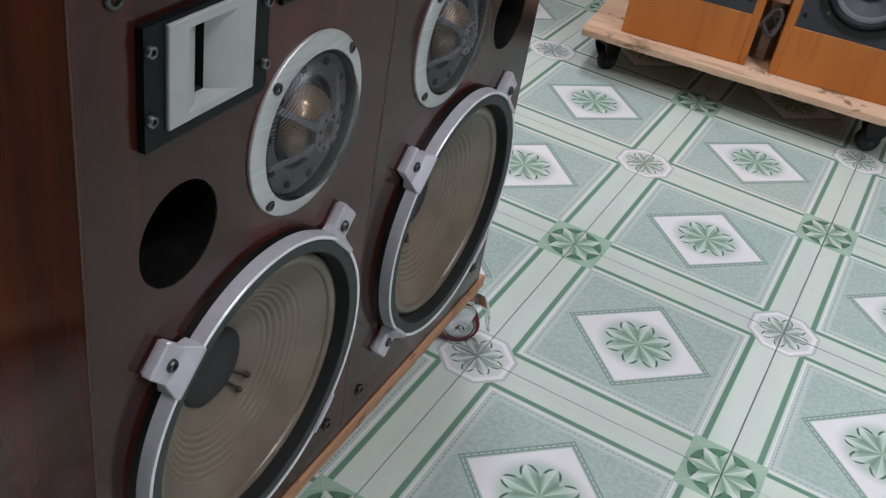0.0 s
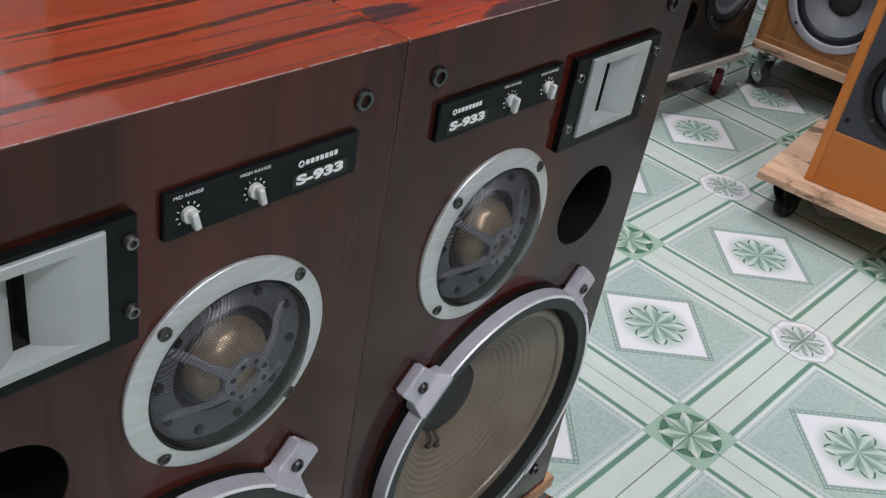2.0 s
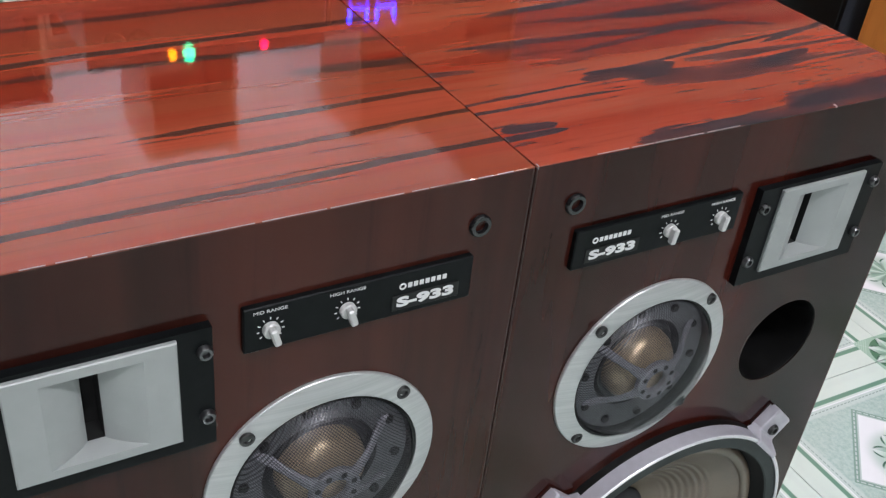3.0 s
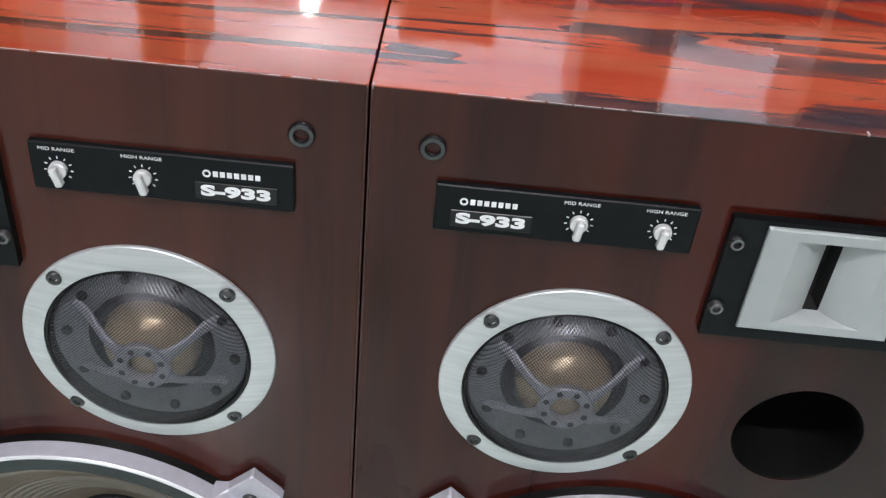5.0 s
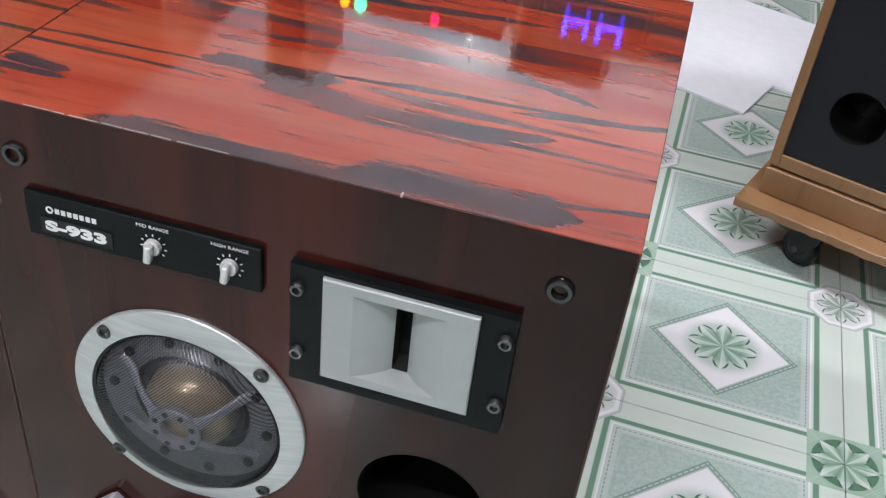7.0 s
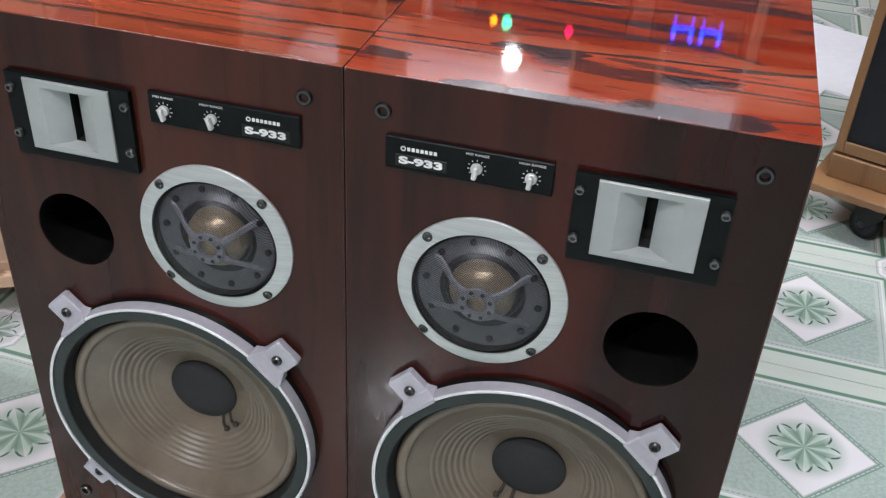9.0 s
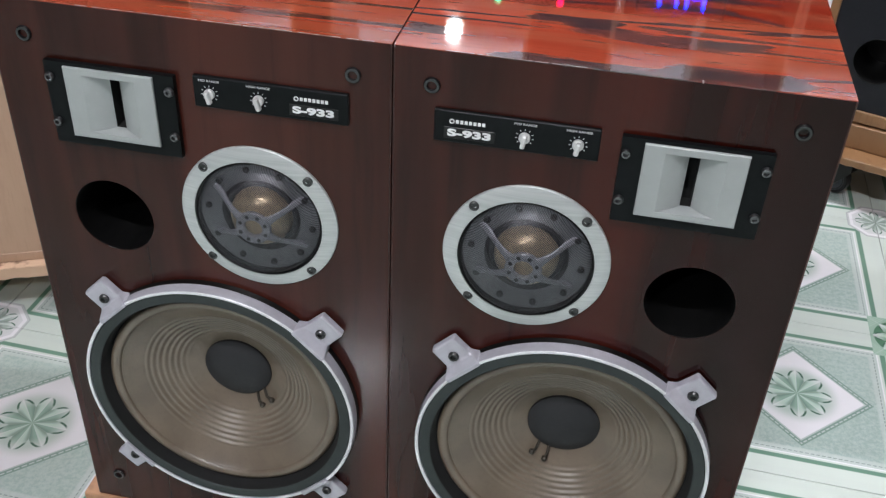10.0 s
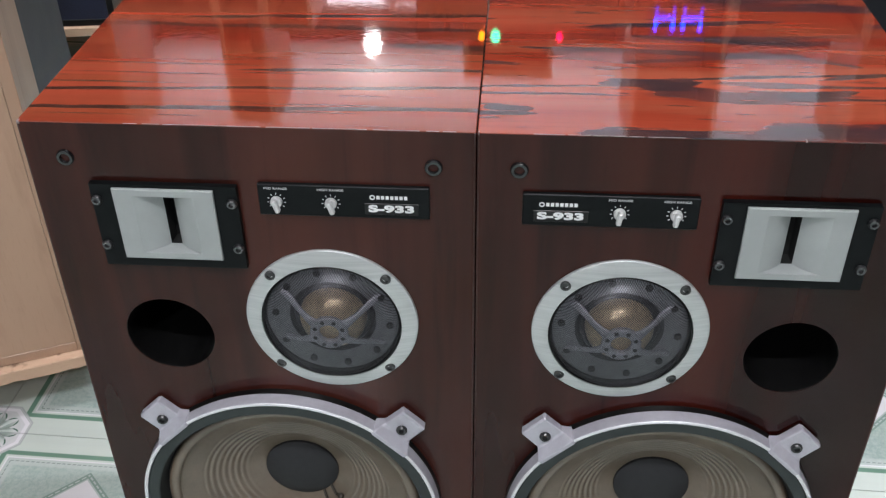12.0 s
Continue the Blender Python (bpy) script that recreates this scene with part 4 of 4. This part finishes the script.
def port(sp, x, z, r, y):
    part("port_tube", lathe([(r + 0.002, y + 0.0005), (r + 0.0018, y - 0.001), (r + 0.0006, y - 0.001), (r, y + 0.004), (r * 0.97, y + 0.12), (0, y + 0.121)], 44), BLACK, sp, "black reflex tube", pose(x, 0, z))


def row_frame(p, q, z):
    """The pose whose x axis runs from p to q."""
    return pose(p[0], p[1], z, 0, 0, math.degrees(math.atan2(q[1] - p[1], q[0] - p[0])))


# orange pair with charcoal fronts, on one pine board
ORANGE_GROUP = "orange loudspeakers"
for p, q in (((1.546, 0.164), (1.585, -0.137)), ((1.590, -0.196), (1.629, -0.497))):
    m = row_frame(p, q, 0.1202)
    sp = cabinet("loudspeaker", m, (0.306, 0.30, 0.62), ORANGE, DARK_BAFFLE, "orange veneered loudspeaker with charcoal front, on a pine board", 0.021, 0.124, 0.003,
                 [(0.153, 0.248, 0.098), (0.153, 0.46, 0.045)], ORANGE_GROUP)
    driver(sp, 0.153, 0.248, 0.112, BLACK, GREY_CONE, GREY_CONE, y=0.002)
    driver(sp, 0.153, 0.46, 0.05, BLACK, GREY_CONE, CAP, "tweeter", y=0.002)
    for x, z in ((0.035, 0.155), (0.271, 0.155)):
        part("grille_socket", lathe([(0.005, 0.003), (0.005, 0.0), (0.003, -0.001), (0.002, 0.002), (0, 0.002)], 14), BLACK, sp, "", pose(x, 0, z))
m = row_frame((1.484, 0.243), (1.548, -0.481), 0)
dolly("rough pine board on black casters under orange loudspeakers", m, 0.80, 0.42, 0.1195, 3, [(0.055, 0.075, 62), (0.735, 0.09, 200), (0.055, 0.37, 80), (0.735, 0.37, 20)], PINE_X, BLACK, BLACK, 0.018, "pine dollies", 1.0, 0.4, 0.029)

# a wooden prop and a coil of cable in the gap between the orange pair
m = row_frame((1.546, 0.164), (1.585, -0.137), 0.1199)
prop = thing("wooden_prop", m, "pale wooden prop standing between two orange loudspeakers", "wood block")
part("post", box(0.322, 0.347, 0.070, 0.095, 0.0, 0.152, 0.0015), GREY_BOARD, prop)
part("batten", box(0.3092, 0.3602, 0.050, 0.118, 0.1523, 0.180, 0.002), PINE_X, prop)
coil = bmesh.new()
for k in range(4):
    ring = [Vector((0.335 + (0.019 - 0.002 * k) * math.cos(a) + 0.002 * math.sin(3 * a + k), 0.046 + 0.0065 * k + 0.004 * math.sin(2 * a + k), 0.106 - 0.006 * k + (0.030 - 0.003 * k) * math.sin(a) + 0.006 * math.sin(2 * a + 1.7 * k))) for a in np.linspace(0, 2 * math.pi, 21)]
    for p, q in zip(ring, ring[1:]):
        join(coil, rod(p, q, 0.0042, 8))
ob = finish("cable_coil", coil, CONE_RIM, None, "")
ob.matrix_world = m
tagged(ob, "loose coil of grey cable hung on a wooden prop", "cable")

# tan loudspeaker with a charcoal baffle and a plinth
m = row_frame((0.6166, 1.3004), (0.8366, 1.2234), 0.1796)
sp = cabinet("loudspeaker", m, (0.55, 0.40, 0.95), TAN, NAVY_BAFFLE, "tall tan wooden loudspeaker with black baffle and port, on a plinth", 0.0, 0.026, 0.005,
             [(0.120, 0.140, 0.048), (0.280, 0.42, 0.145)])
port(sp, 0.120, 0.140, 0.0472, 0.005)
driver(sp, 0.280, 0.42, 0.165, DARK_BAFFLE, GREY_CONE, CAP, y=0.004)
pl = thing("plinth", m, "low tan wooden plinth under the loudspeaker", "plinth")
part("front_panel", box(0, 0.55, -0.004, 0.014, -0.0600, -0.0050, 0.002), TAN, pl)
part("back_panel", box(0, 0.55, 0.382, 0.40, -0.0600, -0.0050, 0.002), TAN, pl)
for x in (0.0, 0.532):
    part("side_panel", box(x, x + 0.018, 0.0142, 0.3818, -0.0600, -0.0050, 0.002), TAN, pl)
part("top_panel", box(0.0182, 0.5318, 0.0142, 0.3818, -0.0200, -0.0002), TAN, pl)
m = row_frame((0.573, 1.256), (0.573 + 0.22, 1.256 - 0.077), 0)
dolly("tan board on black casters under a tall loudspeaker", m, 0.63, 0.46, 0.119, 2, [(0.15, 0.06, 160), (0.57, 0.07, 200), (0.07, 0.40, 20), (0.57, 0.40, 60)], TAN, BLACK, BLACK, 0.018, "pine dollies", 1.0)

# black-fronted loudspeaker with orange sides
m = row_frame((1.617, 0.637), (2.10, 0.600), 0.1284)
sp = cabinet("loudspeaker", m, (0.455, 0.34, 0.78), ORANGE, BLACK, "orange sided loudspeaker with black front, on a caster board", 0.0, 0.0, 0.001,
             [(0.125, 0.150, 0.038), (0.315, 0.22, 0.115)], "", BLACK)
port(sp, 0.125, 0.150, 0.038, 0.001)
driver(sp, 0.315, 0.22, 0.13, BLACK, GREY_CONE, GREY_CONE, y=0.0)
m = row_frame((1.605, 0.627), (2.088, 0.590), 0)
dolly("thin pale grey board on chrome casters with dark red wheels", m, 0.50, 0.38, 0.1278, 2, [(0.16, 0.05, 200), (0.46, 0.045, 206), (0.06, 0.33, 20), (0.44, 0.33, 60)], GREY_BOARD, RED_WHEEL, CHROME, 0.016)

# teak loudspeaker beside it
m = row_frame((2.19, 0.62), (2.202, 0.30), 0.1402)
sp = cabinet("loudspeaker", m, (0.36, 0.32, 0.70), WARM_TEAK, WARM_TEAK, "brown teak loudspeaker with a large grey woofer, on a pine board", 0.0, 0.0, 0.001,
             [(0.185, 0.172, 0.12)])
driver(sp, 0.185, 0.172, 0.138, ALU, CONE_RIM, CAP, y=0.0)
m = row_frame((2.178, 0.62), (2.19, 0.30), 0)
dolly("pine board on chrome casters under teak loudspeaker", m, 0.40, 0.38, 0.1396, 2, [(0.05, 0.04, 150), (0.34, 0.05, 200), (0.06, 0.33, 20), (0.34, 0.33, 60)], PINE_X, GREY_CONE, CHROME, 0.024, "pine dollies")

# plain black cabinets added behind the boards to block light from the back
for x, y, w in ((1.62, 1.03, 0.46), (2.10, 1.03, 0.46), (2.62, 0.22, 0.42)):
    sp = cabinet("loudspeaker", pose(x, y, 0.0002), (w, 0.36, 0.80), BLACK, DARK_BAFFLE, "plain black cabinet added at the back to darken the gaps under the boards", 0.0, 0.0, 0.003, (), "black cabinets")

# brown cabinet added to fill the gap behind the orange pair
cabinet("loudspeaker", row_frame((1.97, 0.12), (2.04, -0.42), 0.0002), (0.54, 0.30, 0.60), WARM_TEAK, TEAK, "brown wooden cabinet added behind the gap between orange loudspeakers", 0.0, 0.0, 0.003)

# beige cabinet behind the pair
edge, far = Vector((-0.662, 0.489)), Vector((-0.913, -0.407))
p = edge + far * 0.44
m = row_frame(p, edge, 0.1152)
sp = cabinet("loudspeaker", m, (0.44, 0.36, 0.95), BEIGE, BEIGE, "beige wooden loudspeaker cabinet with plain face, on a pine board", 0.0, 0.0, 0.0005)
m = row_frame(p + Vector((-0.02, -0.03)), edge + Vector((-0.02, -0.03)), 0)
dolly("pine board on black casters under beige cabinet", m, 0.50, 0.42, 0.1146, 2, [(0.10, 0.16, 170), (0.36, 0.20, 200), (0.06, 0.36, 20), (0.43, 0.36, 60)], PINE_X, BLACK, BLACK, 0.024, "pine dollies")

# dark loudspeakers further back
m = row_frame((-1.62, 1.72), (-1.06, 1.80), 0.1302)
sp = cabinet("loudspeaker", m, (0.56, 0.40, 0.90), BLACK, BLUE_BLACK, "black loudspeaker with dark navy cloth front, on a pale board", 0.0, 0.0, 0.002)
m = row_frame((-1.64, 1.70), (-1.08, 1.78), 0)
dolly("pale board on black casters under navy cloth loudspeaker", m, 0.62, 0.44, 0.1296, 2, [(0.07, 0.06, 170), (0.55, 0.06, 200), (0.07, 0.38, 20), (0.55, 0.38, 60)], PINE_X, BLACK, BLACK, 0.024, "pine dollies")
m = row_frame((-1.35, 1.06), (-0.985, 1.14), 0.1302)
sp = cabinet("loudspeaker", m, (0.374, 0.34, 0.92), DARK_BAFFLE, DARK_BAFFLE, "dark grey loudspeaker cabinet on a pale board", 0.0, 0.0, 0.002)
part("trim_strip", box(0.335, 0.339, -0.004, 0.0015, 0.50, 0.80, 0.001), SILVER, sp, "thin silver trim strip")
m = row_frame((-1.37, 1.04), (-1.005, 1.12), 0)
dolly("pale board on black casters under dark grey cabinet", m, 0.40, 0.38, 0.1296, 2, [(0.07, 0.06, 170), (0.33, 0.06, 200), (0.07, 0.32, 20), (0.33, 0.32, 60)], PINE_X, BLACK, BLACK, 0.024, "pine dollies")


# white foam sheet on the floor
def foam_sheet():
    bm = bmesh.new()
    pts = [(0.20, 2.02), (0.60, 1.845), (0.668, 2.035), (0.86, 1.955), (1.06, 2.40), (0.42, 2.66)]
    f = bm.faces.new([bm.verts.new((x, y, 0.001)) for x, y in pts])
    e = bmesh.ops.extrude_face_region(bm, geom=[f])
    for v in e["geom"]:
        if isinstance(v, bmesh.types.BMVert):
            v.co.z = 0.007
    tagged(finish("foam_sheet", bm, FOAM), "white foam sheet with a notched corner on the floor", "foam sheet")


foam_sheet()


# ---- amplifiers behind the pair ----
def rack():
    t = thing("equipment_stand", pose(-0.30, 0.70, 0), "black metal equipment stand behind the loudspeaker pair", "stand")
    for x in (0.02, 0.56):
        for y in (0.03, 0.37):
            part("leg", box(x - 0.015, x + 0.015, y - 0.015, y + 0.015, 0, 0.94, 0.002), BLACK, t)
    part("shelf", box(-0.02, 0.66, 0.0, 0.40, 0.9402, 0.96, 0.002), BLACK, t)
    part("lower_shelf", box(0.04, 0.54, 0.02, 0.38, 0.30, 0.318, 0.002), BLACK, t)
    a = thing("amplifier", pose(-0.12, 0.722, 0.9602), "black amplifier with small lit indicator lamps, on a stand", "amplifier")
    part("case", box(0, 0.30, 0.006, 0.33, 0.012, 0.081, 0.003), BLACK, a)
    part("front_panel", box(-0.003, 0.303, 0.0, 0.0058, 0.008, 0.0835, 0.0015), PLATE, a)
    for x in (0.03, 0.27):
        for y in (0.04, 0.29):
            part("foot", rod((x, y, 0), (x, y, 0.0118), 0.014, 16), BLACK, a)
    for x, mat, nm in ((0.098, LED_ORANGE, "orange"), (0.119, LED_GREEN, "green"), (0.217, LED_RED, "red")):
        r = {"orange": 0.0052, "green": 0.0075, "red": 0.0050}[nm]
        b = lathe([(r, 0.0), (r, -0.004), (r * 0.7, -0.007), (0, -0.008)], 20)
        part("indicator", b, mat, a, nm + " indicator lamp", pose(x, 0, 0.0725) @ Matrix.Diagonal((1, 1, 1.35, 1)))
    for x in (0.03, 0.06):
        part("knob", lathe([(0.013, 0), (0.0125, -0.016), (0.011, -0.018), (0, -0.018)], 24), BLACK, a, "", pose(x, 0, 0.05))
    d = thing("power_meter", pose(0.215, 0.792, 0.9602), "black meter box with a blue digital display, on a stand", "meter")
    part("case", box(0.0, 0.142, 0.004, 0.16, 0.0, 0.105, 0.004), BLACK, d)
    part("window", box(0.008, 0.134, 0.0, 0.0038, 0.040, 0.097, 0.001), VOID, d)
    w, h, z0 = 0.027, 0.0205, 0.047
    for k in range(2):
        x0 = 0.036 + 0.043 * k
        for x, za, zb in ((0, h, 2 * h), (w, h, 2 * h), (0, 0, h), (w, 0, h)):
            part("segment", box(x0 + x - 0.0022, x0 + x + 0.0022, -0.0012, 0.0001, z0 + za + 0.0016, z0 + zb - 0.0012), LED_BLUE if za else LED_DIM, d, "blue lit segment")
        part("segment", box(x0 - 0.0022, x0 + w + 0.0022, -0.0012, 0.0001, z0 + h - 0.0012, z0 + h + 0.0014), LED_BLUE, d, "blue lit segment")


LED_ORANGE, LED_GREEN = glow("led_orange", (1.0, 0.22, 0.0), 14), glow("led_green", (0.0, 1.0, 0.42), 9)
LED_DIM = glow("led_dim_blue", (0.0, 0.01, 1.0), 2.5)
LED_RED, LED_BLUE = glow("led_red", (1.0, 0.0, 0.05), 18), glow("led_blue", (0.0, 0.01, 1.0), 60)
rack()


# ---- unseen tall shelves at the back and the far lamp ----
def tall_shelf(x0, x1, y, h, wood, label):
    t = thing("reflection_shelf", pose(x0, y, 0), label, "shelf", "storage shelves")
    w = x1 - x0
    for x in (0, w - 0.02):
        part("side_panel", box(x, x + 0.02, 0, 0.4, 0, h, 0.002), wood, t)
    part("back_panel", box(0.0202, w - 0.0202, 0.38, 0.398, 0, h), wood, t)
    n = max(3, int(h / 0.45))
    for k in range(n + 1):
        z = k * (h - 0.02) / n
        part("shelf_board", box(0.0204, w - 0.0204, 0.002, 0.378, z, z + 0.02, 0.002), wood, t)


# added stand-ins: their heights cut the brightness mirrored in the loudspeaker tops
for x0, x1, h, wood in ((-2.4, -1.652, 2.6, TEAK), (-1.65, -1.202, 2.02, TEAK), (-1.20, -1.002, 2.5, TEAK), (-1.0, -0.802, 2.05, TEAK), (-0.80, -0.502, 1.90, TEAK), (-0.5, -0.182, 1.92, TEAK), (-0.18, 0.188, 2.25, TEAK),
                        (0.19, 0.518, 2.0, TEAK), (0.52, 0.888, 2.55, TEAK), (0.89, 1.418, 2.05, TEAK), (1.42, 2.2, 2.6, TEAK)):
    tall_shelf(x0, x1, 3.1, h, wood, "unseen brown shelf added to break up reflections in the loudspeaker tops")


def far_lamp():
    t = thing("wall_lamp", pose(-1.204, 7.34, 3.973), "bright white round lamp hanging at the far end", "lamp")
    part("bulb", lathe([(0, -0.10), (0.045, -0.085), (0.068, -0.03), (0.068, 0.03), (0.045, 0.08), (0.03, 0.10)], 32), LAMP, t)
    part("stem", rod((0, 0, 0.10), (0, 0, ROOM_Z + 0.004 - 3.973), 0.012, 10), CEIL, t)


def hanging_bulb(x, y, z):
    t = thing("pendant_lamp", pose(x, y, z), "round white lamp hanging from the ceiling behind the walk", "lamp")
    part("bulb", lathe([(0, -0.12), (0.06, -0.105), (0.10, -0.05), (0.11, 0.0), (0.09, 0.06), (0.04, 0.11)], 32), BRIGHT_LAMP, t, "", pose(0, 0, 0, -90, 0, 0))
    part("stem", rod((0, 0, 0.10), (0, 0, ROOM_Z + 0.004 - z), 0.012, 10), CEIL, t)


LAMP, BRIGHT_LAMP = glow("white_lamp", (1.0, 1.0, 1.0), 34), glow("bright_lamp", (1.0, 1.0, 1.0), 85)
far_lamp()
hanging_bulb(*BULB_AT)

lay_tiles()
